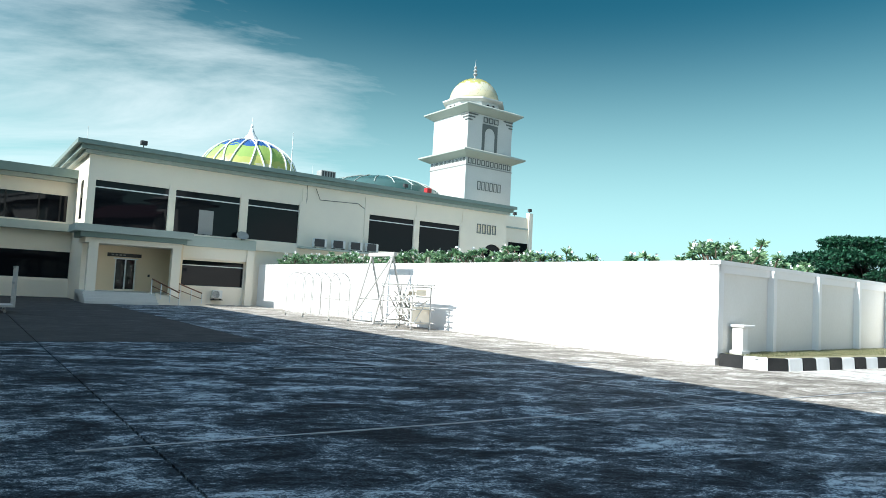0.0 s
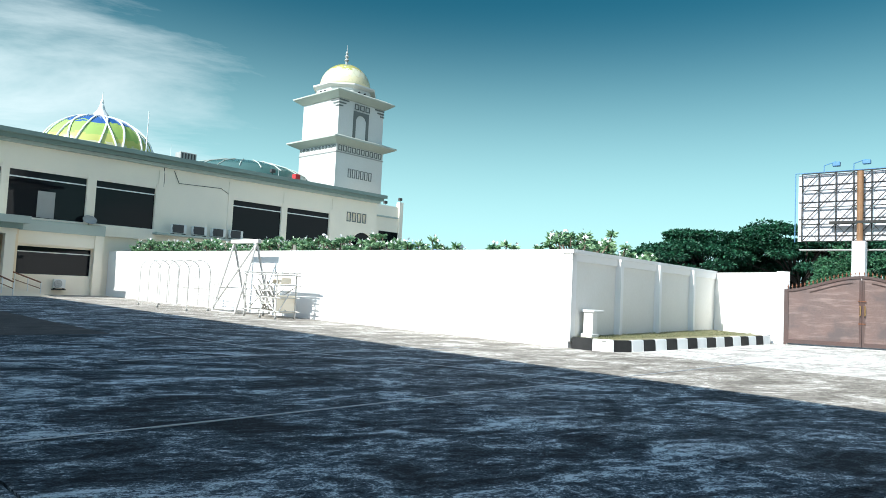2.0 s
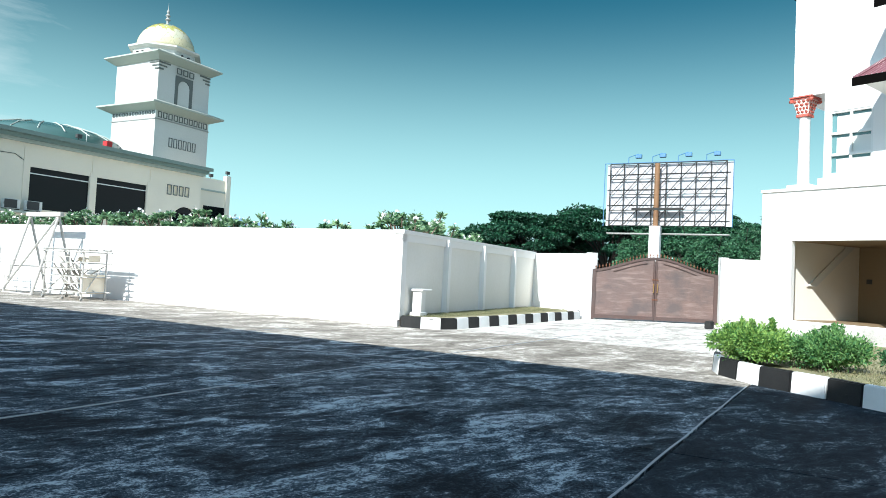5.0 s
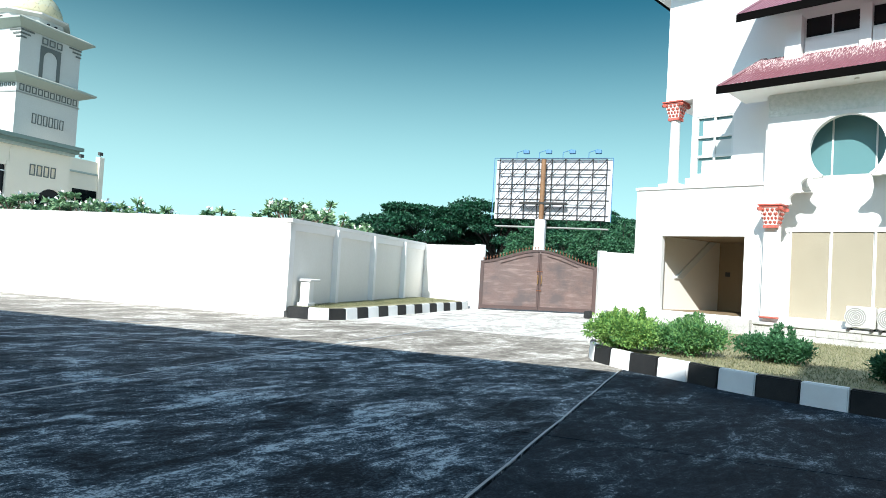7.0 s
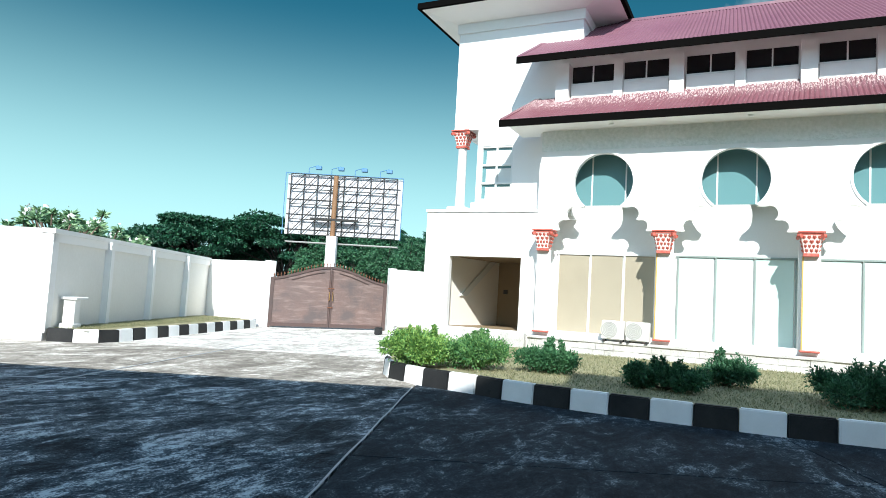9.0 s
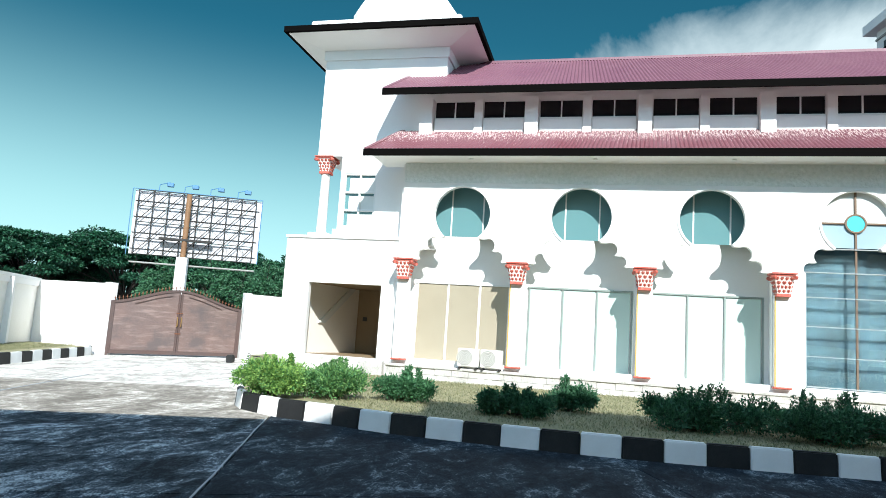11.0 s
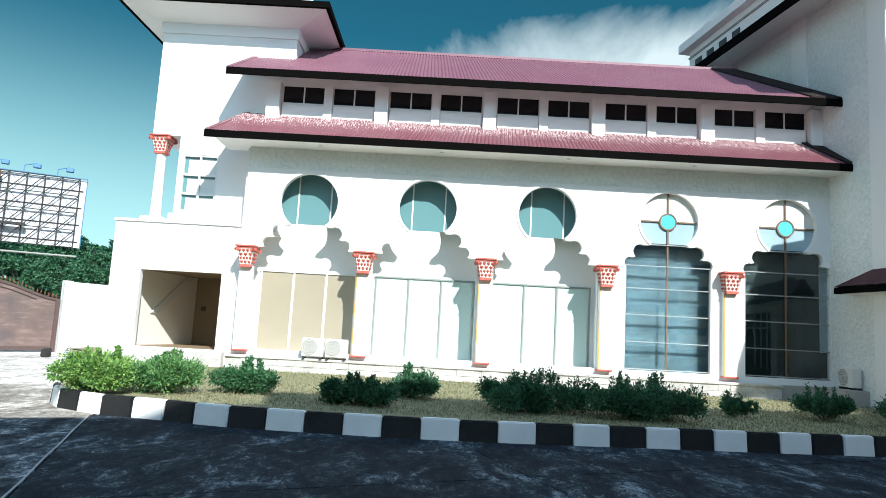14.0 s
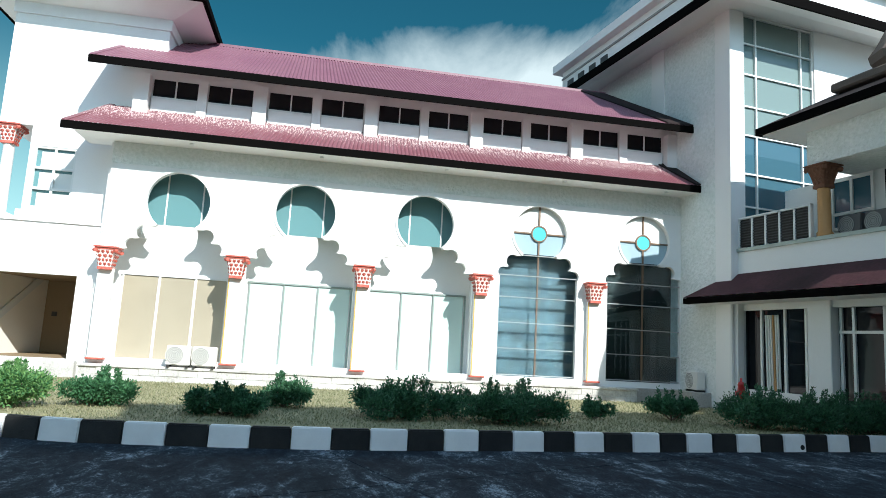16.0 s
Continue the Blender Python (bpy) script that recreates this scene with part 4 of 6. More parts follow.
ac_unit(pose(18.9, -11.72, 0.72) @ pose(0, 0, 0, 0, 0, 180), "white outdoor air conditioner in the shaded corner")
st = part("concrete_stand", bevel(boxed(18.4, 19.6, -12.0, -11.3, 0.1, 0.72), 0.02), CONC)
tagged(st, "low concrete stand in the corner", "stand")

# ---- wing: block that stands forward of the hall ----
WING_M = az_pose(17.5, -12.1, 171)
wing = thing("wing", WING_M, "grey-white wing with curtain glass front and deep eaves", "building")
bm = bm_new()
plate(bm, rect(0, 26, 0, 12.95), [rect(0.48, 3.42, 4.3, 12.7)], lambda a, b, c: (a, c, b), 0.3)
part("front_wall", bm, WHITE, wing)
part("side_wall", boxed(0, 0.3, 0.3, 20, 0, 12.95), STUCCO, wing, "rough stucco side wall")
part("side_pilaster", boxed(-0.06, 0, 0.0, 0.65, 0, 12.95), WHITE, wing)
part("side_pilaster", boxed(-0.06, 0, 3.2, 3.9, 8.6, 12.95), WHITE, wing)
part("inside_wall", boxed(0.3, 26, 6.0, 6.2, 0, 12.95), WHITE, wing)
part("inside_floor", boxed(0.3, 26, 0.3, 6.0, 4.0, 4.3), CONC, wing)
cw = part("curtain_window", boxed(0.48, 3.42, 0.12, 0.14, 4.3, 8.7), BLUEGLASS, wing, "blue-green curtain glass with white bars")
part("filmed_pane", boxed(0.48, 3.42, 0.12, 0.14, 8.7, 12.7), FILM, cw, "pale grey-green filmed glass")
for z in (4.4, 5.5, 6.42, 7.46, 8.7, 9.64, 10.7, 11.72, 12.66):
    part("curtain_bar", boxed(0.48, 3.42, 0.06, 0.12, z - 0.025, z + 0.025), FRAME, cw)
for x in (0.52, 1.03, 2.9, 3.38):
    part("curtain_bar", boxed(x - 0.025, x + 0.025, 0.05, 0.12, 4.3, 12.7), FRAME, cw)
# main roof of the wing with sloping soffit
bm = solid(bm_new(), [(-0.02, -0.02, 12.9), (26, -0.02, 12.9), (26, 7.0, 12.9), (-0.02, 7.0, 12.9), (-1.3, -1.3, 12.46), (26, -1.3, 12.46), (26, 8.0, 12.46), (-1.3, 8.0, 12.46)],
           [(0, 1, 5, 4), (1, 2, 6, 5), (2, 3, 7, 6), (3, 0, 4, 7)])
part("soffit", bm, WHITE, wing)
part("fascia", boxed(-1.36, 26, -1.36, -1.3, 12.42, 12.74), DARKFASCIA, wing, "black eave board")
part("fascia", boxed(-1.36, -1.3, -1.3, 8.0, 12.42, 12.74), DARKFASCIA, wing, "black eave board")
gut = part("parapet", boxed(-1.05, 26, -1.05, 8.8, 12.72, 13.75), WHITE, wing)
for k in range(6, 10):
    part("parapet_slot", boxed(-1.09, -1.05, 0.2 + 0.85 * k, 0.65 + 0.85 * k, 12.9, 13.2), ACDARK, gut)
part("parapet_line", boxed(-1.1, -1.05, -1.0, 8.8, 13.4, 13.47), GREY, gut)
part("upper_cornice", boxed(-1.36, 26, -1.36, 9.15, 13.75, 14.1), WHITE, wing)
# balcony and canopy running towards the drive
bal = part("balcony", boxed(0.2, 9.0, -7.5, 0.0, 4.25, 4.95), WHITE, wing, "white balcony with louvred rail")
part("balcony_cap", boxed(0.14, 9.0, -7.5, 0.0, 4.95, 5.05), LEDGE, bal)
for k in range(5):
    y = -0.04 - 0.5 * k
    part("rail_panel", boxed(0.24, 0.3, y - 0.47, y - 0.03, 5.1, 5.92), STEEL, bal, "dark louvre panel")
    for j in range(10):
        part("louvre", boxed(0.215, 0.245, y - 0.47, y - 0.03, 5.14 + 0.078 * j, 5.165 + 0.078 * j), ACDARK, bal)
    part("rail_post", boxed(0.2, 0.31, y - 0.03, y + 0.03, 5.05, 5.98), FRAME, bal)
part("rail_post", boxed(0.2, 0.31, -2.57, -2.5, 5.05, 5.98), FRAME, bal)
part("rail_top", boxed(0.2, 0.31, -2.57, 0.0, 5.93, 5.99), FRAME, bal)
bc = part("balcony_column", lathe(bm_new(), [(0.2, 5.05), (0.2, 5.18), (0.165, 5.22), (0.155, 6.4), (0.17, 6.44)], 20, (0.45, -2.78, 0)), ORANGE, wing, "round ochre column with brown capital", True)
cp = part("capital", capital(bm_new(), 0.16, 0.32, 0.58), RUST, bc, "dark brown leaf capital")
cp.data.materials.append(RUST)
cp.matrix_basis = pose(0.45, -2.78, 6.42)
part("balcony_beam", boxed(0.2, 9.0, -7.5, -2.5, 7.0, 7.95), STUCCO, wing)
part("balcony_back", boxed(1.85, 2.05, -7.5, -0.2, 5.05, 7.0), WHITE, wing)
bwin = part("balcony_window", boxed(1.82, 1.85, -3.12, -1.9, 5.5, 6.95), BLUEGLASS, wing, "white framed balcony window")
for y in (-3.12, -2.5, -1.9):
    part("window_bar", boxed(1.77, 1.82, y - 0.04, y + 0.04, 5.5, 6.95), FRAME, bwin)
for z in (5.54, 5.95, 6.91):
    part("window_bar", boxed(1.77, 1.818, -3.12, -1.9, z - 0.04, z + 0.04), FRAME, bwin)
part("balcony_window", boxed(1.82, 1.85, -5.4, -3.45, 5.1, 6.95), DKGLASS, wing, "dark balcony door glass")
BROWN = mat("weathered_brown_finial_paint", (0.13, 0.1, 0.08), 0.75, var=0.15, scale=4)
part("upper_soffit", boxed(-0.5, 9.0, -7.5, -1.7, 7.95, 8.0), WHITE, wing)
part("upper_fascia", boxed(-0.62, 9.0, -7.5, -1.55, 8.0, 8.2), DARKFASCIA, wing)
bm = solid(bm_new(), [(-0.6, -7.5, 8.2), (-0.6, -1.55, 8.2), (1.2, -2.6, 9.2), (1.2, -7.5, 9.2), (9, -7.5, 9.2), (9, -2.6, 9.2), (9, -1.55, 8.2)], [(0, 3, 2, 1), (2, 5, 6, 1), (3, 4, 5, 2)])
part("upper_roof", bm, MOSS_SHADE, wing)
part("roof_kerb", bevel(boxed(0.5, 9.0, -7.5, -3.0, 8.95, 9.2), 0.05), BROWN, wing)
part("roof_urn", lathe(bm_new(), [(0.5, 9.2), (0.75, 9.4), (0.8, 9.6), (0.6, 9.9), (0.4, 10.3)], 8, (1.3, -4.5, 0)), BROWN, wing)
# canopy red darkened for its shade as well as moss stain
CANOPY = mat("moss_shade_red_canopy_sheet", (0.085, 0.035, 0.042), 0.7, var=0.2, scale=1.2, fine=14, stain=(0.018, 0.013, 0.013), stain_amt=0.95, spec=0.2)
part("canopy_soffit", boxed(-0.5, 9.0, -7.5, 1.3, 3.38, 3.42), WHITE, wing)
part("canopy_fascia", boxed(-0.62, 9.0, -7.5, 1.45, 3.4, 3.58), DARKFASCIA, wing)
bm = solid(bm_new(), [(-0.62, -7.5, 3.6), (-0.62, 1.45, 3.6), (0.19, 0.3, 4.3), (0.19, -7.5, 4.3)], [(0, 3, 2, 1)])
part("canopy_roof", bm, CANOPY, wing, "red canopy roof darkened by moss and painted shade")
# end slope painted black to stand for its shade
bm = solid(bm_new(), [(-0.62, 1.45, 3.6), (3.0, 1.45, 3.6), (3.0, 0.3, 4.3), (0.19, 0.3, 4.3)], [(0, 3, 2, 1)])
part("canopy_end", bm, MOSS_SHADE, wing)
# shop glass under the canopy
part("beam", boxed(0.2, 0.5, -7.5, 0.3, 3.2, 3.4), WHITE, wing)
part("low_wall", boxed(0.2, 0.4, -2.4, 0.3, 0.1, 0.95), WHITE, wing)
sg = part("shop_window", boxed(0.3, 0.32, -2.3, -0.12, 0.95, 3.2), DKGLASS, wing, "dark ground-floor window")
for y in (-0.14, -0.8, -1.62, -2.3):
    part("window_bar", boxed(0.24, 0.3, y - 0.035, y + 0.035, 0.95, 3.2), FRAME, sg)
# white curtain folds; the ochre one paints the column's reflection
for k in range(6):
    part("curtain_and_reflection", rod(bm_new(), (0.27, -1.0 - 0.085 * k, 0.97), (0.27, -0.95 - 0.085 * k, 3.05), 0.03, 8), BLIND if k != 3 else ORANGE, sg)
part("pier", bevel(boxed(0.12, 0.55, -3.15, -2.45, 0.1, 3.38), 0.02), WHITE, wing)
sg2 = part("shop_window", boxed(0.4, 0.42, -7.4, -3.15, 0.3, 3.2), DKGLASS, wing, "dark glass door front")
for y in (-3.25, -3.6, -4.4, -5.2, -6.0):
    part("window_bar", boxed(0.34, 0.4, y - 0.035, y + 0.035, 0.3, 3.2), FRAME, sg2)
part("window_bar", boxed(0.34, 0.4, -7.4, -3.2, 2.55, 2.62), FRAME, sg2)
dp = part("drain_pipe", rod(bm_new(), (-0.1, -0.05, 0.2), (-0.1, -0.05, 3.38), 0.05, 10), FRAME, wing)
part("corner_post", boxed(-0.02, 0.2, -0.2, 0.02, 0.1, 3.38), WHITE, wing)
part("far_end", boxed(9.0, 9.2, -7.5, 0, 0, 9.2), WHITE, wing)
for k in range(2):
    a = ac_unit(WING_M @ pose(0.95, -3.2 - 0.75 * k, 5.05, 0, 0, -90), "outdoor air conditioner toned grey for balcony shade", shell=ACGREY)

# hydrant
hy = thing("hydrant", pose(14.6, -10.35, LZ), "red hydrant standing in the hedge", "hydrant")
part("barrel", lathe(bm_new(), [(0.12, 0), (0.12, 0.05), (0.07, 0.08), (0.065, 0.62), (0.1, 0.65), (0.1, 0.7), (0.075, 0.86), (0.09, 0.88), (0.06, 0.95), (0.025, 0.97), (0.025, 1.05)], 16), RED, hy, "", True)
for s in (-1, 1):
    part("nozzle", rod(bm_new(), (0, 0.08 * s, 0.68), (0, 0.2 * s, 0.68), 0.055, 12), RED, hy)
part("cap", rod(bm_new(), (0, 0.2, 0.68), (0, 0.24, 0.68), 0.065, 12), FRAME, hy)
# ---- mosque: local x along its front, local y into it ----
mosque = thing("mosque", MOSQUE_M, "cream two-storey building with green roof edge and dark windows", "building")
W_UP = ((-9.77, -5.55), (-5.12, -0.9), (-0.34, 3.42), (9.25, 13.41), (13.97, 18.13))
bm = bm_new()
arch = [(20.6, 3.0), (23.2, 3.0), (23.2, 4.75)] + [(21.9 + 1.3 * math.cos(math.pi * k / 12), 4.75 + 1.3 * math.sin(math.pi * k / 12)) for k in range(1, 12)] + [(20.6, 4.75)]
plate(bm, rect(-10.2, 23.4, 0.0, 9.1), [rect(a, b, 4.55, 7.32) for a, b in W_UP] + [rect(-8.34, -7.17, 0.78, 2.6), rect(-4.43, -0.35, 1.2, 2.84), arch]
      + [rect(20.05 + 0.58 * k, 20.35 + 0.58 * k, 6.95, 7.62) for k in range(4)], lambda a, b, c: (a, c, b), 0.3)
part("front_wall", bm, CREAM, mosque)
part("side_wall", boxed(-10.2, -9.9, 0.3, 26, 0, 9.1), CREAM, mosque)
part("side_wall", boxed(23.1, 23.4, 0.3, 26, 0, 9.1), CREAM, mosque)
part("rear_wall", boxed(-9.9, 23.1, 25.7, 26, 0, 9.1), CREAM, mosque)
part("floor_slab", boxed(-9.9, 23.1, 0.3, 25.7, 3.9, 4.2), CONC, mosque)
part("inner_partition", boxed(-9.9, 23.1, 5.0, 5.2, 0, 9.1), GREY, mosque)
part("flat_roof", boxed(-9.9, 23.1, 0.3, 25.7, 8.9, 9.2), CONC, mosque)
for a, b in W_UP:
    w = part("window", boxed(a, b, 0.12, 0.15, 4.55, 7.32), DKGLASS, mosque, "wide black tinted window")
    part("transom", boxed(a, b, 0.05, 0.12, 6.86, 6.93), FRAME, w, "thin white transom")
    part("sill", boxed(a - 0.1, b + 0.1, -0.08, 0.1, 4.45, 4.55), CREAM, w)
    part("jamb_line", boxed(b + 0.02, b + 0.3, -0.05, 0.0, 4.45, 7.6), CREAM, w)
DKSLOT = mat("dark_grey_slot_paint", (0.15, 0.16, 0.15), 0.7, var=0.1)
part("arch_window", boxed(20.5, 23.3, 0.14, 0.17, 3.0, 6.1), DKGLASS, mosque)
for k in range(4):
    part("slot_window", boxed(20.05 + 0.58 * k, 20.35 + 0.58 * k, 0.14, 0.17, 6.95, 7.62), CREAM, mosque)
    x = 20.2 + 0.58 * k
    bm = bm_new()
    plate(bm, rect(x - 0.22, x + 0.22, 6.87, 7.7), [rect(x - 0.15, x + 0.15, 6.95, 7.62)], lambda a, b, c: (a, c - 0.04, b), 0.04)
    part("slot_frame", bm, DKSLOT, mosque)
# vertical joints and long crack lines in the plaster
for x in (3.75, 8.95, 13.7, 18.5):
    part("pier", boxed(x - 0.16, x + 0.16, -0.06, 0, 4.4, 8.6), CREAM, mosque)
# green roof edge in two steps
part("roof_edge", boxed(-11.0, 23.85, -0.85, 26.5, 9.28, 9.55), GREEN, mosque, "grey-green roof edge")
part("roof_edge", boxed(-10.75, 23.65, -0.6, 26.3, 9.02, 9.28), GREEN, mosque)
part("roof_gutter", boxed(-10.5, 23.5, -0.35, 26.1, 8.82, 9.02), LEDGE, mosque)
# belt ledge, lower wall, porch
part("belt_ledge", boxed(-4.9, 0.25, -0.45, 0.0, 3.75, 4.4), LEDGE, mosque, "pale green belt ledge")
part("belt_ledge", boxed(0.25, 3.5, -0.25, 0.0, 3.8, 4.45), CREAM, mosque)
lw = part("lower_window", boxed(-4.43, -0.35, 0.14, 0.17, 1.2, 2.84), DKGLASS, mosque, "wide dark lower window")
part("transom", boxed(-4.43, -0.35, 0.08, 0.14, 2.5, 2.56), FRAME, lw)
part("lower_pier", boxed(-0.3, 0.2, -0.4, 0, 0, 3.75), CREAM, mosque)
part("lower_lintel", boxed(-4.9, -0.3, -0.3, 0, 2.95, 3.75), CREAM, mosque)
pr = part("porch_roof", boxed(-11.0, -4.6, -2.9, 0, 4.0, 4.42), LEDGE, mosque, "stepped green porch roof")
part("porch_step", boxed(-10.7, -4.9, -2.65, 0, 3.7, 4.0), GREEN, pr)
part("porch_beam", boxed(-10.4, -5.1, -2.4, 0, 3.4, 3.7), CREAM, pr)
for x in (-10.2, -5.65):
    part("porch_column", boxed(x, x + 0.5, -2.4, -1.9, 0.0, 3.4), CREAM, mosque)
part("porch_back", boxed(-9.7, -8.36, -0.03, 0, 0.7, 3.45), PEACH, mosque)
part("porch_back", boxed(-7.15, -5.1, -0.03, 0, 0.7, 3.45), PEACH, mosque, "peach painted porch wall")
part("porch_back", boxed(-8.36, -7.15, -0.03, 0, 2.62, 3.45), PEACH, mosque)
part("porch_side", boxed(-5.14, -4.9, -1.9, 0, 0.0, 3.7), PEACH, mosque)
dr = part("porch_door", boxed(-8.34, -7.17, 0.1, 0.14, 0.78, 2.6), DKGLASS, mosque, "dark glass double door")
for x in (-8.32, -7.75, -7.19):
    part("door_stile", boxed(x - 0.04, x + 0.04, 0.05, 0.1, 0.78, 2.6), FRAME, dr)
part("door_head", boxed(-8.45, -7.06, -0.06, 0.1, 2.6, 2.68), FRAME, dr)
sign = part("sign_board", boxed(-8.82, -6.9, -0.1, -0.04, 2.75, 2.97), ACDARK, mosque, "narrow dark sign board")
for k in range(4):
    part("sign_bar", boxed(-8.6 + 0.22 * k, -8.45 + 0.22 * k, -0.108, -0.1, 2.82, 2.9), GREY, sign)
part("switch_box", boxed(-6.45, -6.33, -0.07, -0.03, 1.6, 1.75), ACDARK, mosque)
for k in range(4):
    part("porch_stair", boxed(-10.4, -6.6, -3.0 - 0.32 * k, 0.0, 0.0, 0.66 - 0.17 * k), AGED, mosque)
bm = solid(bm_new(), [(-6.6, -3.2, 0), (-3.2, -3.2, 0), (-6.6, -3.2, 0.66), (-6.6, -1.9, 0), (-3.2, -1.9, 0), (-6.6, -1.9, 0.66)], [(0, 1, 2), (5, 4, 3), (0, 3, 4, 1), (1, 4, 5, 2), (2, 5, 3, 0)])
part("ramp", bm, CREAM, mosque, "sloping concrete ramp")
for y, x0, x1 in ((-3.3, -6.9, -5.3), (-2.0, -5.6, -3.6)):
    rl = part("ramp_rail", rod(bm_new(), (x0, y, 1.5), (x1, y, 0.75), 0.04, 8), RUST, mosque, "brown ramp rail")
    part("rail_bar", rod(bm_new(), (x0, y, 1.1), (x1, y, 0.4), 0.025, 6), RUST, rl)
    for k in range(4):
        x = x0 + (x1 - x0) * k / 3
        part("rail_post", rod(bm_new(), (x, y, max(0.0, 0.5 - 0.17 * k)), (x, y, 1.5 - 0.25 * k), 0.03, 6), FRAME, rl)
# left wing, set back
bm = bm_new()
plate(bm, rect(-40, -9.9, 0, 8.0), [rect(-20, -10.6, 4.9, 6.62), rect(-20, -9.95, 1.22, 2.95)], lambda a, b, c: (a, 5 + c, b), 0.25)
part("wing_wall", bm, CREAM, mosque)
part("wing_roof", boxed(-40, -9.9, 5.2, 20, 7.9, 8.1), CONC, mosque)
part("wing_edge", boxed(-40, -10.0, 4.2, 5.3, 7.75, 8.3), GREEN, mosque)
part("wing_edge", boxed(-40, -10.0, 4.5, 5.3, 7.5, 7.75), LEDGE, mosque)
part("wing_ledge", boxed(-40, -10.0, 4.3, 5.0, 4.25, 4.75), LEDGE, mosque)
ww = part("wing_window", boxed(-20, -10.6, 5.1, 5.13, 4.9, 6.62), DKGLASS, mosque)
for x in (-11.0, -12.2, -14.0):
    part("window_bar", boxed(x - 0.05, x + 0.05, 5.05, 5.1, 4.9, 6.62), STEEL, ww)
ww = part("wing_window", boxed(-20, -9.95, 5.1, 5.13, 1.22, 2.95), DKGLASS, mosque)
part("wing_partition", boxed(-40, -9.9, 9.0, 9.2, 0, 8.0), GREY, mosque)
part("wing_base", boxed(-40, -9.9, 4.7, 5.0, 0, 1.1), CREAM, mosque)
part("side_slot", boxed(-10.23, -10.2, 1.6, 2.4, 5.0, 7.4), DKGLASS, mosque)
# right block
part("rear_block", boxed(24.2, 29.2, 3.0, 12, 0, 9.3), CREAM, mosque)
part("rear_block_rim", boxed(24.1, 29.35, 2.9, 12, 8.1, 8.25), LEDGE, mosque)
part("rear_block_window", boxed(26.4, 28.9, 2.97, 3.0, 5.0, 6.75), DKGLASS, mosque)
part("rear_block_pier", boxed(28.9, 29.4, 2.85, 3.3, 0, 9.8), CREAM, mosque)
# air conditioner ledge
part("service_ledge", boxed(3.3, 10.0, -0.9, 0.0, 4.2, 4.32), LEDGE, mosque)
for k, x in enumerate((4.95, 6.45, 7.9, 9.3)):
    ac = ac_unit(MOSQUE_M @ pose(x, -0.5, 4.32) @ Matrix.Diagonal((1.6, 1.3, 1.15, 1.0)), "white outdoor air conditioner on the upper ledge")
    # dark panel puts the front's shade into colour
    part("shade_panel", boxed(-0.3, 0.18, -0.165, -0.142, 0.1, 0.57), ACDARK, ac, "dark panel painted for the shaded front")
ac_unit(MOSQUE_M @ pose(-2.1, -0.2, 0.35), "white outdoor air conditioner low on the cream wall")
part("bracket", boxed(-2.45, -1.75, -0.4, 0, 0.3, 0.35), STEEL, mosque)
part("pale_sheet", boxed(-3.55, -2.6, 0.1, 0.115, 4.6, 6.2), GREY, mosque, "pale grey sheet in the window opening")
# cables, flood lamps, antennas on the roof
cb = tagged(part("cable", tube(bm_new(), [(3.9, -0.03, 9.0), (3.95, -0.03, 7.8), (3.7, -0.03, 6.2), (3.65, -0.03, 5.0)], 0.025, 5), ACDARK), "thin dark cable hanging down the wall", "cable")
cb.matrix_basis = MOSQUE_M
cb = tagged(part("cable", tube(bm_new(), [(4.6, -0.05, 8.7), (5.0, -0.03, 7.9), (8.2, -0.03, 8.0), (8.9, -0.03, 7.6)], 0.02, 5), ACDARK), "thin dark cable across the wall", "cable")
cb.matrix_basis = MOSQUE_M
for x, y, z in ((-7.4, -0.6, 9.55), (12.0, -0.6, 9.55), (27.35, 3.3, 9.3), (29.15, 3.1, 9.8)):
    fl = thing("flood_lamp", MOSQUE_M @ pose(x, y, z), "small dark flood lamp on the roof edge", "lamp", "flood lamps")
    part("stem", rod(bm_new(), (0, 0, 0), (0, 0, 0.2), 0.03, 6), STEEL, fl)
    part("housing", bevel(boxed(-0.2, 0.2, -0.14, 0.1, 0.18, 0.46), 0.03), ACDARK, fl)
for x, y, h, r in ((3.85, 3, 4.0, 0.05), (-10.4, 0.2, 1.0, 0.02), (4.4, 0.3, 1.3, 0.02), (13.6, 1.0, 1.4, 0.02)):
    an = tagged(part("antenna", rod(bm_new(), (0, 0, 0), (0, 0, h), r, 6, r * 0.5), FRAME), "thin white antenna pole on the roof", "antenna")
    an.matrix_basis = MOSQUE_M @ pose(x, y, 9.2 if y > 0.25 else 9.5)
tk = tagged(part("roof_tank", bevel(boxed(-0.25, 0.25, -0.25, 0.25, 0, 1.15), 0.04), RED), "small red box on the roof", "tank")
tk.matrix_basis = MOSQUE_M @ pose(15.63, 1.5, 9.2)
rb = thing("roof_condenser", MOSQUE_M @ pose(5.65, 0.6, 9.2), "grey condenser box with vertical grilles on the roof", "condenser")
part("casing", bevel(boxed(-0.6, 0.6, -0.4, 0.4, 0, 1.0), 0.03), GREY, rb)
for k in range(5):
    part("grille_slot", boxed(-0.5 + 0.22 * k, -0.38 + 0.22 * k, -0.412, -0.4, 0.2, 0.92), ACDARK, rb)
dish = thing("satellite_dish", MOSQUE_M @ pose(-0.75, -0.35, 4.4) @ Matrix.Diagonal((1.0, 1.0, 0.75, 1.0)), "grey satellite dish on the ledge", "satellite dish")
bm = lathe(bm_new(), [(0.05, 0), (0.2, 0.03), (0.34, 0.1), (0.42, 0.17), (0.42, 0.19), (0.33, 0.13), (0.05, 0.03)], 20)
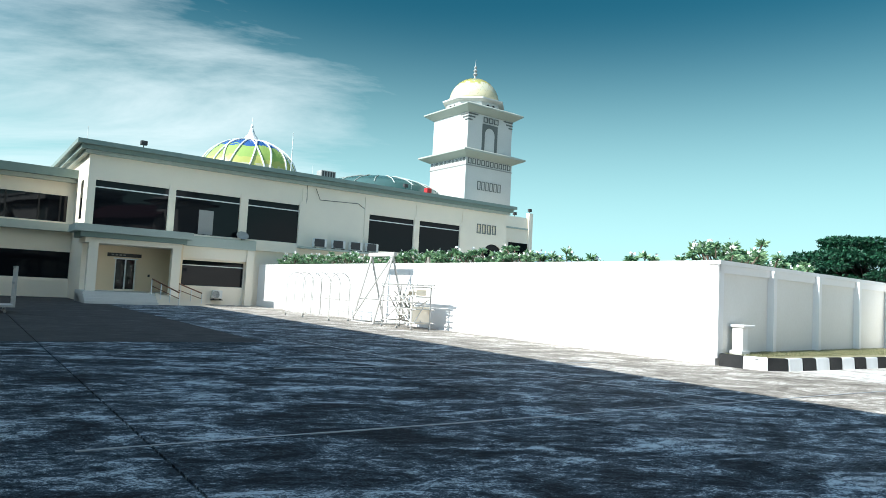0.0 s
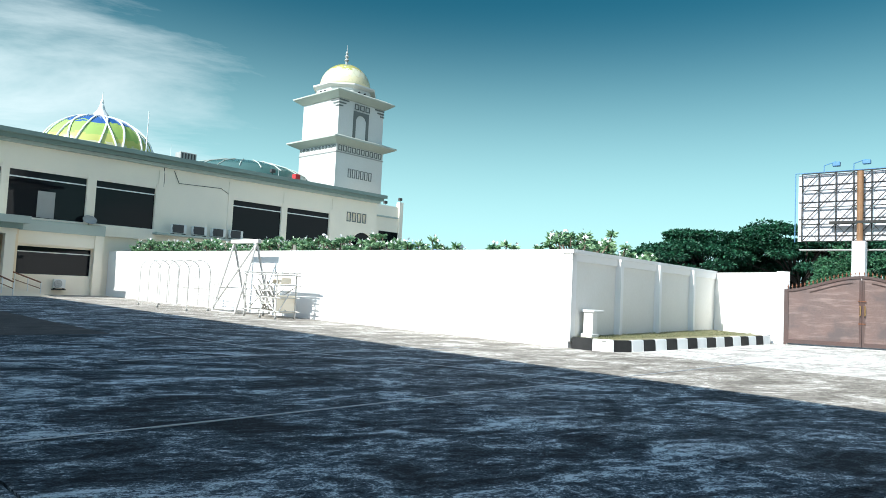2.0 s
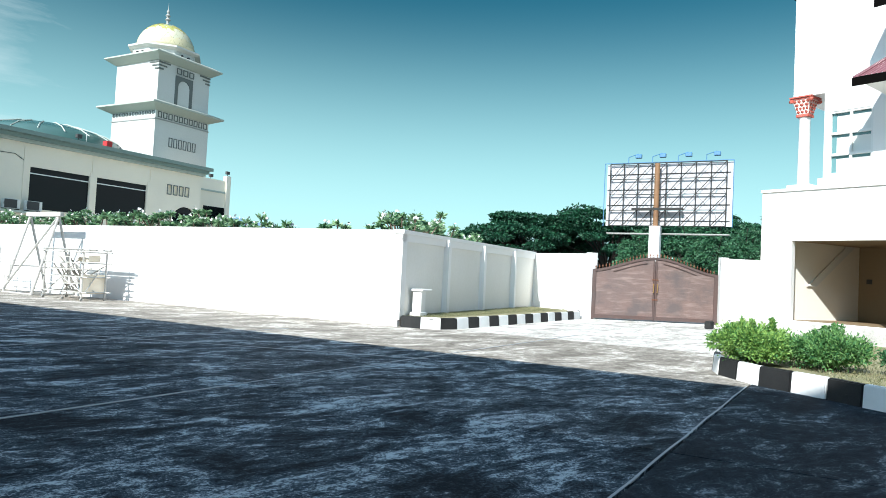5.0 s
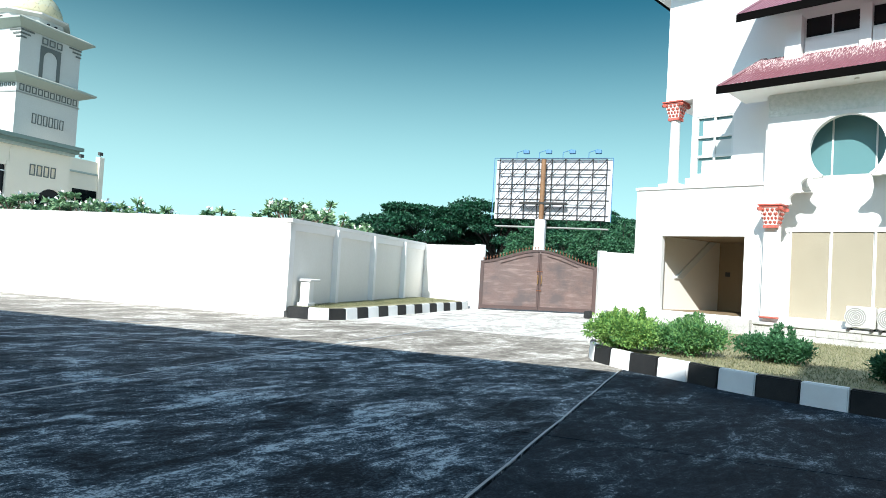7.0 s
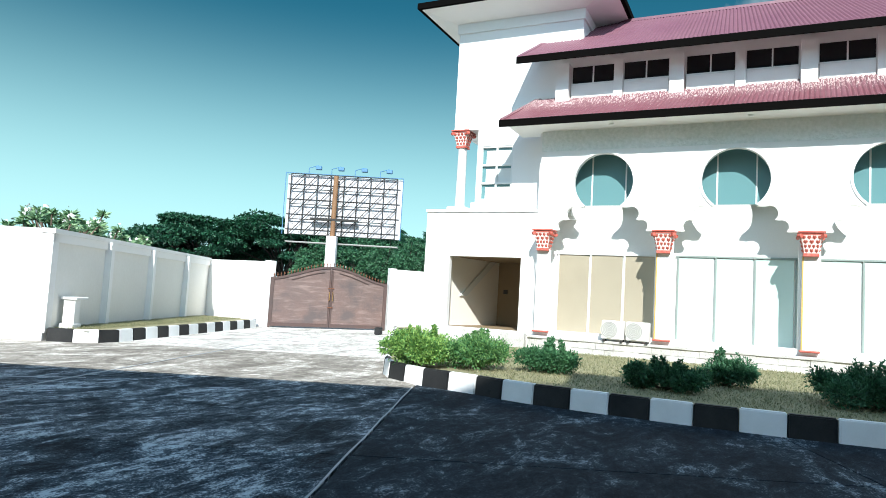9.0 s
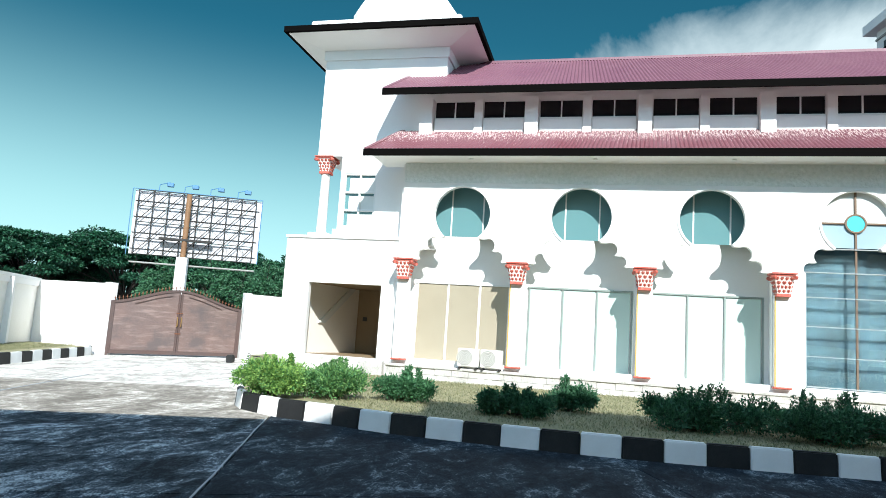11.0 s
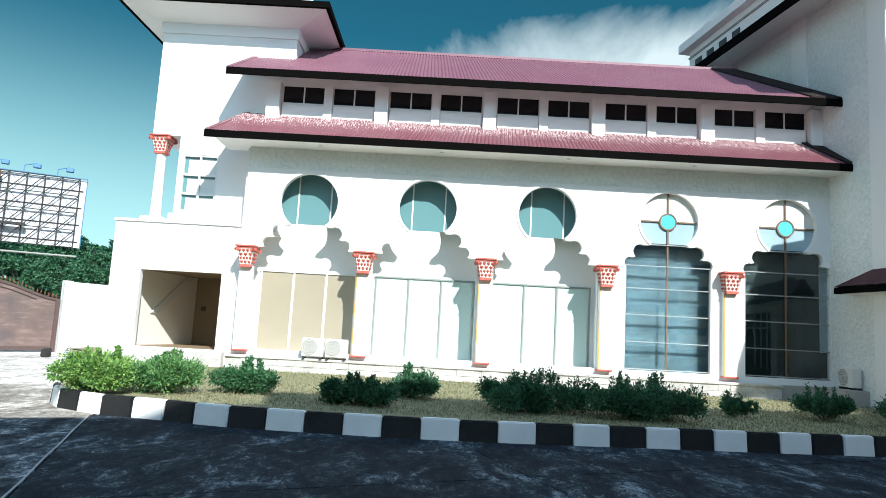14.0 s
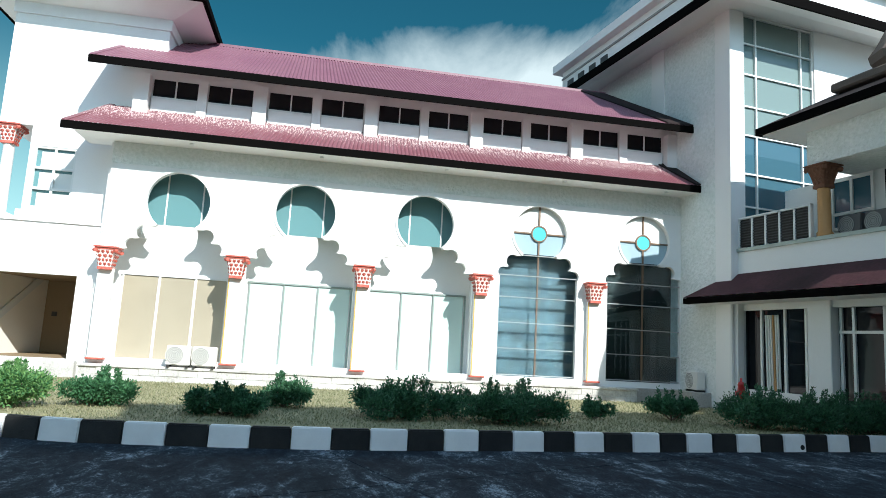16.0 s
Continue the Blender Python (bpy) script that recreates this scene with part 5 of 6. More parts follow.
bmesh.ops.transform(bm, matrix=Matrix.Translation((0, 0, 0.35)) @ Matrix.Rotation(radians(60), 4, "X"), verts=bm.verts[:])
part("bowl", bm, GREY, dish, "", True)
part("mast", rod(bm_new(), (0, 0.05, 0), (0, 0.02, 0.4), 0.03, 6), STEEL, dish)


# great dome with ribs
def tile_mat(name, bands, zscale):
    """Glazed dome tiles whose colour changes with height in a zigzag."""
    m = bpy.data.materials.new(name)
    m.use_nodes = True
    n, l = m.node_tree.nodes, m.node_tree.links
    b = n["Principled BSDF"]
    tc = n.new("ShaderNodeTexCoord")
    sp = n.new("ShaderNodeSeparateXYZ")
    l.new(tc.outputs["Object"], sp.inputs[0])
    vo = n.new("ShaderNodeTexVoronoi"); vo.inputs["Scale"].default_value = 2.2
    l.new(tc.outputs["Object"], vo.inputs["Vector"])
    bw = n.new("ShaderNodeMath"); bw.operation = "MULTIPLY_ADD"; bw.inputs[1].default_value = 0.5
    cs = n.new("ShaderNodeSeparateColor"); l.new(vo.outputs["Color"], cs.inputs[0])
    l.new(cs.outputs[0], bw.inputs[0]); l.new(sp.outputs["Z"], bw.inputs[2])
    dv = n.new("ShaderNodeMath"); dv.operation = "DIVIDE"; dv.inputs[1].default_value = zscale
    l.new(bw.outputs[0], dv.inputs[0])
    r = n.new("ShaderNodeValToRGB"); r.color_ramp.interpolation = "CONSTANT"
    e = r.color_ramp.elements
    for k, (p, c) in enumerate(bands):
        x = e[k] if k < 2 else e.new(p)
        x.position, x.color = p, (*c, 1)
    l.new(dv.outputs[0], r.inputs["Fac"]); l.new(r.outputs["Color"], b.inputs["Base Color"])
    b.inputs["Roughness"].default_value = 0.25
    bp = n.new("ShaderNodeBump"); bp.inputs["Strength"].default_value = 0.4
    l.new(vo.outputs["Distance"], bp.inputs["Height"]); l.new(bp.outputs[0], b.inputs["Normal"])
    return m


DOMET = tile_mat("glazed_dome_tile", [(0.0, (0.5, 0.48, 0.3)), (0.3, (0.45, 0.45, 0.12)), (0.45, (0.3, 0.42, 0.1)), (0.74, (0.03, 0.1, 0.3))], 5.0)
MINT = tile_mat("pale_minaret_tile", [(0.0, (0.62, 0.56, 0.36)), (0.4, (0.6, 0.58, 0.42)), (0.75, (0.42, 0.4, 0.12)), (0.95, (0.2, 0.3, 0.3))], 2.7)
dome = thing("dome", MOSQUE_M @ pose(8.4, 25, 9.2), "tiled green and blue dome with white ribs", "dome")
R0, H0, Z0 = 5.3, 4.6, 3.0
part("drum", lathe(bm_new(), [(5.5, 0), (5.5, Z0), (5.3, Z0 + 0.1)], 40), WHITE, dome)
def dome_r(t):
    return R0 * math.cos(t) ** 0.9, Z0 + H0 * math.sin(t)
sh = part("shell", lathe(bm_new(), [(max(0.3, dome_r(math.pi / 2 * k / 14)[0]), dome_r(math.pi / 2 * k / 14)[1] - Z0) for k in range(15)], 48), DOMET, dome, "glazed tile shell", True)
sh.matrix_basis = pose(0, 0, Z0)
for k in range(16):
    a = 2 * math.pi * k / 16
    for tw in (-0.16, 0.16):
        pts = []
        for i in range(11):
            r, z = dome_r(math.pi / 2 * i / 10.4)
            b = a + tw * (i / 10) * 2.2
            pts.append(((r + 0.05) * math.cos(b), (r + 0.05) * math.sin(b), z + 0.04))
        if tw > 0 or k % 2 == 0:
            part("rib", tube(bm_new(), pts, 0.09, 5), FRAME, dome)
part("finial", lathe(bm_new(), [(1.0, Z0 + H0 - 0.12), (0.8, Z0 + H0 + 0.2), (0.35, Z0 + H0 + 0.8), (0.2, Z0 + H0 + 1.3), (0.12, Z0 + H0 + 1.4), (0.16, Z0 + H0 + 1.6), (0.05, Z0 + H0 + 1.9), (0.02, Z0 + H0 + 2.6)], 16), FRAME, dome, "white spire")
# glazed vault
GREENGL = mat("green_roof_glass", (0.06, 0.125, 0.115), 0.2, var=0.1, scale=1.5)
vault = thing("roof_vault", MOSQUE_M @ pose(18.9, 15, 9.2), "low green glazed vault on the roof", "skylight")
part("shell", lathe(bm_new(), [(6.2, 0), (6.2, 2.6), (5.0, 3.2), (3.0, 3.75), (0.2, 4.0)], 40), GREENGL, vault, "", True)
for k in range(20):
    a = 2 * math.pi * k / 20
    part("rib", tube(bm_new(), [((r + 0.02) * math.cos(a), (r + 0.02) * math.sin(a), z + 0.03) for r, z in ((6.2, 2.6), (5.0, 3.2), (3.0, 3.75), (0.2, 4.0))], 0.06, 4), LEDGE, vault)

# minaret
MIN_M = MOSQUE_M @ pose(23.1, 6.0, 0)
minaret = thing("minaret", MIN_M, "white square minaret with ledges and a tiled dome", "minaret")
part("lower_shaft", boxed(0, 6, 0, 6, 0, 15.2), AGED, minaret)
part("upper_shaft", boxed(0.1, 5.9, 0.1, 5.9, 15.2, 19.8), AGED, minaret)


def ledge(z0, z1, z2, w0, w1, mat_, name):
    bm = solid(bm_new(), [(3 + s * w0, 3 + t * w0, z0) for s, t in ((-1, -1), (1, -1), (1, 1), (-1, 1))] + [(3 + s * w1, 3 + t * w1, z1) for s, t in ((-1, -1), (1, -1), (1, 1), (-1, 1))]
               + [(3 + s * w1, 3 + t * w1, z2) for s, t in ((-1, -1), (1, -1), (1, 1), (-1, 1))] + [(3 + s * 3.0, 3 + t * 3.0, z2 + 0.35) for s, t in ((-1, -1), (1, -1), (1, 1), (-1, 1))],
               [(3, 2, 1, 0), (0, 1, 5, 4), (1, 2, 6, 5), (2, 3, 7, 6), (3, 0, 4, 7), (4, 5, 9, 8), (5, 6, 10, 9), (6, 7, 11, 10), (7, 4, 8, 11), (8, 9, 13, 12), (9, 10, 14, 13), (10, 11, 15, 14), (11, 8, 12, 15), (12, 13, 14, 15)])
    return part(name, bm, mat_, minaret)


PALE = mat("pale_stone_paint", (0.4, 0.42, 0.36), 0.7, var=0.06)
ledge(14.95, 15.4, 15.55, 3.05, 4.0, PALE, "ledge")
ledge(19.5, 20.0, 20.12, 3.0, 3.72, PALE, "ledge")
part("string_course", boxed(-0.06, 6.06, -0.06, 6.06, 14.15, 14.25), GREY, minaret)


DKTRIM = mat("dark_grey_trim_paint", (0.13, 0.14, 0.13), 0.7, var=0.1)


def square_frames(face, z0, z1, xs, w, t):
    """Small dark framed squares set on one face of the shaft."""
    for x in xs:
        put = (lambda a, b, c: (a, -0.05 + c, b)) if face == "front" else (lambda a, b, c: (-0.05 + c, a, b))
        bm = bm_new()
        plate(bm, rect(x - w, x + w, z0, z1), [rect(x - w + t, x + w - t, z0 + t, z1 - t)], put, 0.05)
        part("square_frame", bm, DKTRIM, minaret)


square_frames("front", 14.35, 14.9, [0.45 + 0.57 * k for k in range(10)], 0.21, 0.07)
square_frames("side", 14.6, 14.9, [0.3 + 0.45 * k for k in range(13)], 0.14, 0.05)
square_frames("front", 18.75, 19.3, [2.25, 2.95, 3.65], 0.27, 0.08)
square_frames("front", 11.9, 12.75, [1.75 + 0.53 * k for k in range(6)], 0.19, 0.06)
nich = [(1.95, 15.6), (3.9, 15.6), (3.9, 18.6), (1.95, 18.6)]
hole = [(2.25, 15.62), (3.6, 15.62), (3.6, 17.6)] + [(2.925 + 0.675 * math.cos(math.pi * k / 10), 17.6 + 0.675 * math.sin(math.pi * k / 10)) for k in range(1, 10)] + [(2.25, 17.6)]
bm = bm_new()
plate(bm, nich, [hole], lambda a, b, c: (a, 0.02 + c, b), 0.08)
part("niche_frame", bm, DKTRIM, minaret, "grey arched niche frame")
for z in (18.7, 19.0, 19.3):
    w = 1.2 - (19.3 - z) * 1.2
    part("corner_band", boxed(0.05, 0.1 + w, 0.03, 0.1, z, z + 0.12), DKTRIM, minaret)
    part("corner_band", boxed(5.9 - w, 5.95, 0.03, 0.1, z, z + 0.12), DKTRIM, minaret)
    part("corner_band", boxed(0.03, 0.1, 0.05, 0.1 + w, z, z + 0.12), DKTRIM, minaret)
tier = lathe(bm_new(), [(2.9, 20.2), (2.9, 20.95), (3.35, 21.15), (3.35, 21.3), (2.7, 21.4)], 8, (3, 3, 0))
bmesh.ops.rotate(tier, cent=(3, 3, 0), matrix=Matrix.Rotation(math.pi / 8, 3, "Z"), verts=tier.verts[:])
tr_ = part("tier", tier, AGED, minaret, "eight-sided white tier")
for k in range(24):
    a = 2 * math.pi * (k + 0.5) / 24
    part("tier_hole", rod(bm_new(), (3 + 2.6 * math.cos(a), 3 + 2.6 * math.sin(a), 20.62), (3 + 2.86 * math.cos(a), 3 + 2.86 * math.sin(a), 20.62), 0.1, 8), ACDARK, tr_)
md = part("dome_shell", lathe(bm_new(), [(2.6 * math.cos(math.pi / 2 * k / 12) + 0.02, 2.65 * math.sin(math.pi / 2 * k / 12)) for k in range(13)], 40), MINT, minaret, "pale yellow tiled dome", True)
md.matrix_basis = pose(3, 3, 21.38)
LATT = mat("dark_tile_joint", (0.2, 0.18, 0.1), 0.6)
for k in range(20):
    for s in (-1, 1):
        pts = []
        for i in range(9):
            t = math.pi / 2 * i / 9.5
            a = 2 * math.pi * k / 20 + s * i * 0.1
            pts.append((2.61 * math.cos(t) * math.cos(a), 2.61 * math.cos(t) * math.sin(a), 2.66 * math.sin(t)))
        j = part("tile_joint", tube(bm_new(), pts, 0.018, 3), LATT, md)
part("finial", lathe(bm_new(), [(0.3, 23.95), (0.12, 24.2), (0.12, 24.4), (0.26, 24.55), (0.1, 24.75), (0.22, 24.95), (0.08, 25.15), (0.15, 25.3), (0.03, 25.6), (0.01, 26.2)], 14, (3, 3, 0)), GREY, minaret)

# ---- gate ----
BRASS = mat("worn_brass", (0.5, 0.32, 0.13), 0.4, metal=0.7, var=0.1)
GATE_M = az_pose(GJX, GJY, 126)
GW = math.hypot(GRX - GJX, GRY - GJY)
gate = thing("gate", GATE_M, "weathered red-brown double gate with curved top and spikes", "gate")


def gate_top(x):
    """Height of the sheet's upper edge: low at the posts, a smooth rise to the middle."""
    t = 1 - abs(x - GW / 2) / (GW / 2 - 0.05)
    t = max(0.0, min(1.0, t))
    return 2.1 + 0.62 * (t * t * (3 - 2 * t)) ** 0.9


for s in (0, 1):
    x0, x1 = (0.12, GW / 2 - 0.01) if s == 0 else (GW / 2 + 0.01, GW - 0.12)
    xs = [x0 + (x1 - x0) * k / 16 for k in range(17)]
    bm = bm_new()
    plate(bm, [(x0, 0.06), (x1, 0.06)] + [(x, gate_top(x)) for x in xs[::-1]], [], lambda a, b, c: (a, c + 0.04, b), 0.03)
    lf = part("leaf", bm, GATEM, gate, "weathered red-brown sheet leaf")
    for dz, w in ((0.0, 0.05), (-0.2, 0.012)):
        bm = bm_new()
        prev = None
        for x in xs:
            if dz and not (0.3 < abs(x - GW / 2) < 1.9):
                continue
            z = gate_top(x) + dz
            cur = [bm.verts.new((x, 0.0, z - w)), bm.verts.new((x, 0.0, z + w)), bm.verts.new((x, 0.09, z + w)), bm.verts.new((x, 0.09, z - w))]
            if prev:
                for i in range(4):
                    bm.faces.new((prev[i], prev[(i + 1) % 4], cur[(i + 1) % 4], cur[i]))
            prev = cur
        part("top_rail" if not dz else "bead", bm, WOOD, lf)
    part("bottom_rail", boxed(x0, x1, 0.005, 0.04, 0.06, 0.22), WOOD, lf)
    part("stile", boxed(x0, x0 + 0.07, 0.0, 0.04, 0.22, 2.05 if s == 0 else 2.6), WOOD, lf)
    part("stile", boxed(x1 - 0.07, x1, 0.0, 0.04, 0.22, 2.6 if s == 0 else 2.05), WOOD, lf)
    xh = GW / 2 + (0.08 if s else -0.08)
    part("handle", tube(bm_new(), [(xh, 0.0, 1.25), (xh, -0.07, 1.27), (xh, -0.07, 1.6), (xh, 0.0, 1.62)], 0.02, 6), BRASS, lf, "worn brass pull handle")
    for k in range(18):
        x = x0 + (x1 - x0) * (k + 0.5) / 18
        z = gate_top(x)
        bm = bm_new()
        rod(bm, (x, 0.055, z + 0.04), (x, 0.055, z + 0.12), 0.014, 5)
        rod(bm, (x, 0.055, z + 0.12), (x, 0.055, z + 0.15), 0.034, 6)
        rod(bm, (x, 0.055, z + 0.15), (x, 0.055, z + 0.23), 0.022, 5, 0.003)
        part("spike", bm, RUST, lf)
part("latch", boxed(GW / 2 - 0.12, GW / 2 + 0.12, -0.02, 0.0, 0.92, 0.97), RUST, gate)
part("latch", boxed(GW / 2 - 0.14, GW / 2 + 0.14, -0.02, 0.0, 1.78, 1.82), RUST, gate)
for x in (0.03, GW - 0.12):
    part("gate_post", boxed(x, x + 0.09, 0.0, 0.1, 0.0, 2.14), WOOD, gate)

# ---- billboard seen from behind ----
POSTB = mat("rusty_ochre_post_paint", (0.24, 0.13, 0.06), 0.7, var=0.2, scale=4, stain=(0.14, 0.07, 0.035), stain_amt=0.6)
BB_M = az_pose(31.52, 25.95, 155)
billboard = thing("billboard", BB_M, "bare steel back of a large billboard on one post", "billboard")
BW, B0_, B1_ = 7.15, 5.0, 8.78
part("post_base", bevel(boxed(2.8, 3.4, 0.1, 0.7, 0, 5.0), 0.03), WHITE, billboard, "white concrete lower post")
part("post", rod(bm_new(), (3.1, 0.45, 5.0), (3.1, 0.45, 8.7), 0.15, 14), POSTB, billboard, "rusty brown steel post")
for i in range(8):
    for j in range(4):
        x0, z0 = 0.06 + i * BW / 8, B0_ + 0.05 + j * 0.93
        part("sheet", boxed(x0, x0 + BW / 8 - 0.012, 0.86, 0.88, z0, z0 + 0.918), PANEL, billboard)
for j in range(5):
    z = B0_ + 0.05 + 0.93 * j
    part("girt", boxed(0.3, BW - 0.3, 0.62, 0.7, z - 0.018, z + 0.018), STEEL, billboard)
    if j < 4:
        part("girt", boxed(0.1, BW - 0.1, 0.8, 0.85, z + 0.3, z + 0.33), STEEL, billboard)
for i in range(9):
    x = 0.3 + (BW - 0.6) * i / 8
    part("upright", boxed(x - 0.025, x + 0.025, 0.63, 0.68, B0_, B1_), STEEL, billboard)
for i in range(8):
    for j in range(4):
        x, z, dx = 0.3 + (BW - 0.6) * i / 8, B0_ + 0.05 + 0.93 * j, (BW - 0.6) / 8
        part("brace", rod(bm_new(), (x, 0.66, z), (x + dx, 0.66, z + 0.93), 0.024, 5), STEEL, billboard)
        part("brace", rod(bm_new(), (x, 0.7, z + 0.93), (x + dx, 0.7, z), 0.008, 4), STEEL, billboard)
part("cross_beam", boxed(1.7, 4.6, 0.3, 0.6, 5.95, 6.08), STEEL, billboard)
ed = tube(bm_new(), [(-0.05, 0.7, B0_), (-0.05, 0.7, B1_ + 0.05), (BW + 0.05, 0.7, B1_ + 0.05), (BW + 0.05, 0.7, B0_)], 0.025, 5)
part("edge_tube", ed, BLUESTEEL, billboard)
for x in (1.35, 2.75, 4.2, 5.75):
    lp = part("lamp_arm", tube(bm_new(), [(x, 0.7, B1_), (x, 0.72, B1_ + 0.4), (x + 0.5, 0.95, B1_ + 0.62)], 0.025, 5), BLUESTEEL, billboard)
    part("lamp_head", bevel(boxed(x + 0.35, x + 0.72, 0.85, 1.1, B1_ + 0.36, B1_ + 0.6), 0.03), BLUESTEEL, lp)
wk = part("walkway", boxed(0.1, BW - 0.1, 0.95, 1.6, B0_ - 0.42, B0_ - 0.36), GREY, billboard, "grey walkway strip under the panel")
for x in (0.5, 2.4, 4.6, 6.6):
    part("bracket", rod(bm_new(), (x, 0.66, B0_), (x, 1.5, B0_ - 0.4), 0.025, 5), STEEL, wk)

# small meter post by the planter
mp_ = thing("meter_box", az_pose(11.75, 16.35, 62), "white painted block with a slab on top", "meter box")
part("body", bevel(boxed(-0.15, 0.15, -0.15, 0.15, 0.2, 1.05), 0.015), WHITE, mp_)
part("foot", bevel(boxed(-0.25, 0.22, -0.18, 0.18, 0.2, 0.42), 0.015), WHITE, mp_)
part("slab", bevel(boxed(-0.2, 0.45, -0.2, 0.2, 1.05, 1.12), 0.01), WHITE, mp_)

# ---- racks and frames by the wall: local x along the wall (away), local y out from it ----
RACK_M = Matrix(((math.sin(va), -math.cos(va), 0, KX), (math.cos(va), math.sin(va), 0, KY), (0, 0, 1, 0), (0, 0, 0, 1)))


def castors(parent, pts):
    for x, y in pts:
        c = part("castor", rod(bm_new(), (x - 0.03, y, 0.05), (x + 0.03, y, 0.05), 0.05, 10), GREY, parent)
        part("fork", rod(bm_new(), (x, y, 0.1), (x, y, 0.2), 0.02, 6), WSTEEL, c)


hoop = thing("hoop_rack", RACK_M, "long white tube rack of arched hoops on castors", "rack")
for k in range(6):
    x = 17.6 + 1.0 * k
    pts = [(x, 1.8, 0.2), (x, 1.8, 1.75)] + [(x, 2.3 - 0.5 * math.cos(math.pi * i / 10), 1.75 + 0.5 * math.sin(math.pi * i / 10)) for i in range(1, 10)] + [(x, 2.8, 1.75), (x, 2.8, 0.2)]
    part("hoop", tube(bm_new(), pts, 0.02, 6), WSTEEL, hoop)
for y, z in ((1.8, 0.22), (2.8, 0.22), (1.8, 1.0)):
    part("side_rail", rod(bm_new(), (17.6, y, z), (22.6, y, z), 0.025, 6), WSTEEL, hoop)
for k in range(6):
    part("grid_bar", rod(bm_new(), (16.8, 1.8, 0.45 + 0.26 * k), (20.1, 1.8, 0.45 + 0.26 * k), 0.014, 5), WSTEEL, hoop)
for k in range(10):
    part("grid_bar", rod(bm_new(), (16.8 + 0.36 * k, 1.8, 0.2), (16.8 + 0.36 * k, 1.8, 1.75), 0.012, 5), WSTEEL, hoop)
castors(hoop, ((17.6, 1.8), (17.6, 2.8), (20.5, 2.8), (22.6, 1.8), (22.6, 2.8)))

af = thing("gantry_frame", RACK_M, "white steel A-frame gantry with a top beam", "gantry")
part("top_beam", bevel(boxed(15.0, 17.3, 0.92, 1.08, 3.1, 3.28), 0.015), WSTEEL, af)
for x in (15.2, 17.1):
    for y in (0.15, 1.85):
        part("leg", tube(bm_new(), [(x, 1.0, 3.12), (x, y, 0.04)], 0.05, 8), WSTEEL, af)
    part("tie", rod(bm_new(), (x, 0.45, 1.1), (x, 1.55, 1.1), 0.03, 6), WSTEEL, af)
    part("foot_rail", rod(bm_new(), (x, 0.15, 0.06), (x, 1.85, 0.06), 0.04, 6), WSTEEL, af)
part("foot_rail", rod(bm_new(), (15.2, 1.85, 0.06), (17.1, 1.85, 0.06), 0.04, 6), WSTEEL, af)
part("diagonal", rod(bm_new(), (17.1, 1.85, 0.2), (15.2, 1.05, 3.05), 0.04, 6), WSTEEL, af)

rng_bars = random.Random(3)
sc_ = thing("shelf_trolley", RACK_M @ pose(0.45, 0.15, 0), "white tube trolley stacked with loose bars", "trolley")
for x in (11.7, 14.0):
    for y in (0.8, 1.7):
        part("upright", rod(bm_new(), (x, y, 0.15), (x, y, 1.85), 0.03, 6), WSTEEL, sc_)
for z in (0.3, 0.85, 1.35, 1.75):
    for y in (0.8, 1.7):
        part("rail", rod(bm_new(), (11.4, y, z), (14.2, y, z), 0.028, 6), WSTEEL, sc_)
    for x in (11.7, 12.8, 14.0):
        part("cross_rail", rod(bm_new(), (x, 0.7, z), (x, 1.8, z), 0.025, 6), WSTEEL, sc_)
for k in range(5):
    part("stacked_bar", rod(bm_new(), (11.2 + 0.2 * k, 1.0 + 0.14 * k, 1.84), (14.3 - 0.25 * (k % 2), 1.05 + 0.14 * k, 1.84), 0.035, 6), WSTEEL if k % 2 else GREY, sc_)
for k in range(7):
    part("stacked_bar", rod(bm_new(), (11.8 + 0.3 * k, 0.9 + 0.1 * (k % 3), 0.34), (12.3 + 0.22 * k, 1.6 - 0.1 * (k % 2), 1.3), 0.025, 6), WSTEEL, sc_)
for k in range(8):
    a, b = rng_bars.uniform(11.6, 14.0), rng_bars.uniform(11.6, 14.0)
    part("loose_bar", rod(bm_new(), (a, rng_bars.uniform(0.85, 1.65), 0.32), (b, rng_bars.uniform(0.85, 1.65), rng_bars.uniform(1.0, 1.7)), 0.02, 6), GREY if k % 3 == 0 else WSTEEL, sc_)
for z in (0.58, 1.1, 1.55):
    part("shelf_sheet", boxed(12.0, 13.9, 0.82, 1.68, z, z + 0.02), AGED, sc_)
part("crate", bevel(boxed(11.9, 12.5, 0.9, 1.4, 1.4, 1.65), 0.02), CREAM, sc_, "beige crate")
part("brace", rod(bm_new(), (11.7, 1.7, 0.3), (14.0, 1.7, 1.3), 0.022, 6), WSTEEL, sc_)
part("brace", rod(bm_new(), (14.0, 0.8, 0.3), (11.7, 0.8, 1.3), 0.022, 6), WSTEEL, sc_)
part("side_sheet", boxed(11.75, 11.8, 0.8, 1.7, 0.25, 0.95), CREAM, sc_, "beige sheet panel")
castors(sc_, ((11.7, 0.8), (11.7, 1.7), (14.0, 0.8), (14.0, 1.7), (12.8, 1.7)))
# white slatted cart in the shaded yard
ct = thing("luggage_cart", az_pose(-10.78, 27.62, 155), "white metal luggage cart standing in the shaded yard", "cart")
part("deck", boxed(-1.2, 0.4, -1.6, 0, 0.22, 0.3), WSTEEL, ct)
for k in range(7):
    part("slat", boxed(-1.2 + 0.26 * k, -1.14 + 0.26 * k, -0.06, 0, 0.3, 1.75), WSTEEL, ct)
for z in (0.5, 1.1, 1.7):
    part("rail", boxed(-1.2, 0.42, -0.07, 0.0, z, z + 0.06), WSTEEL, ct)
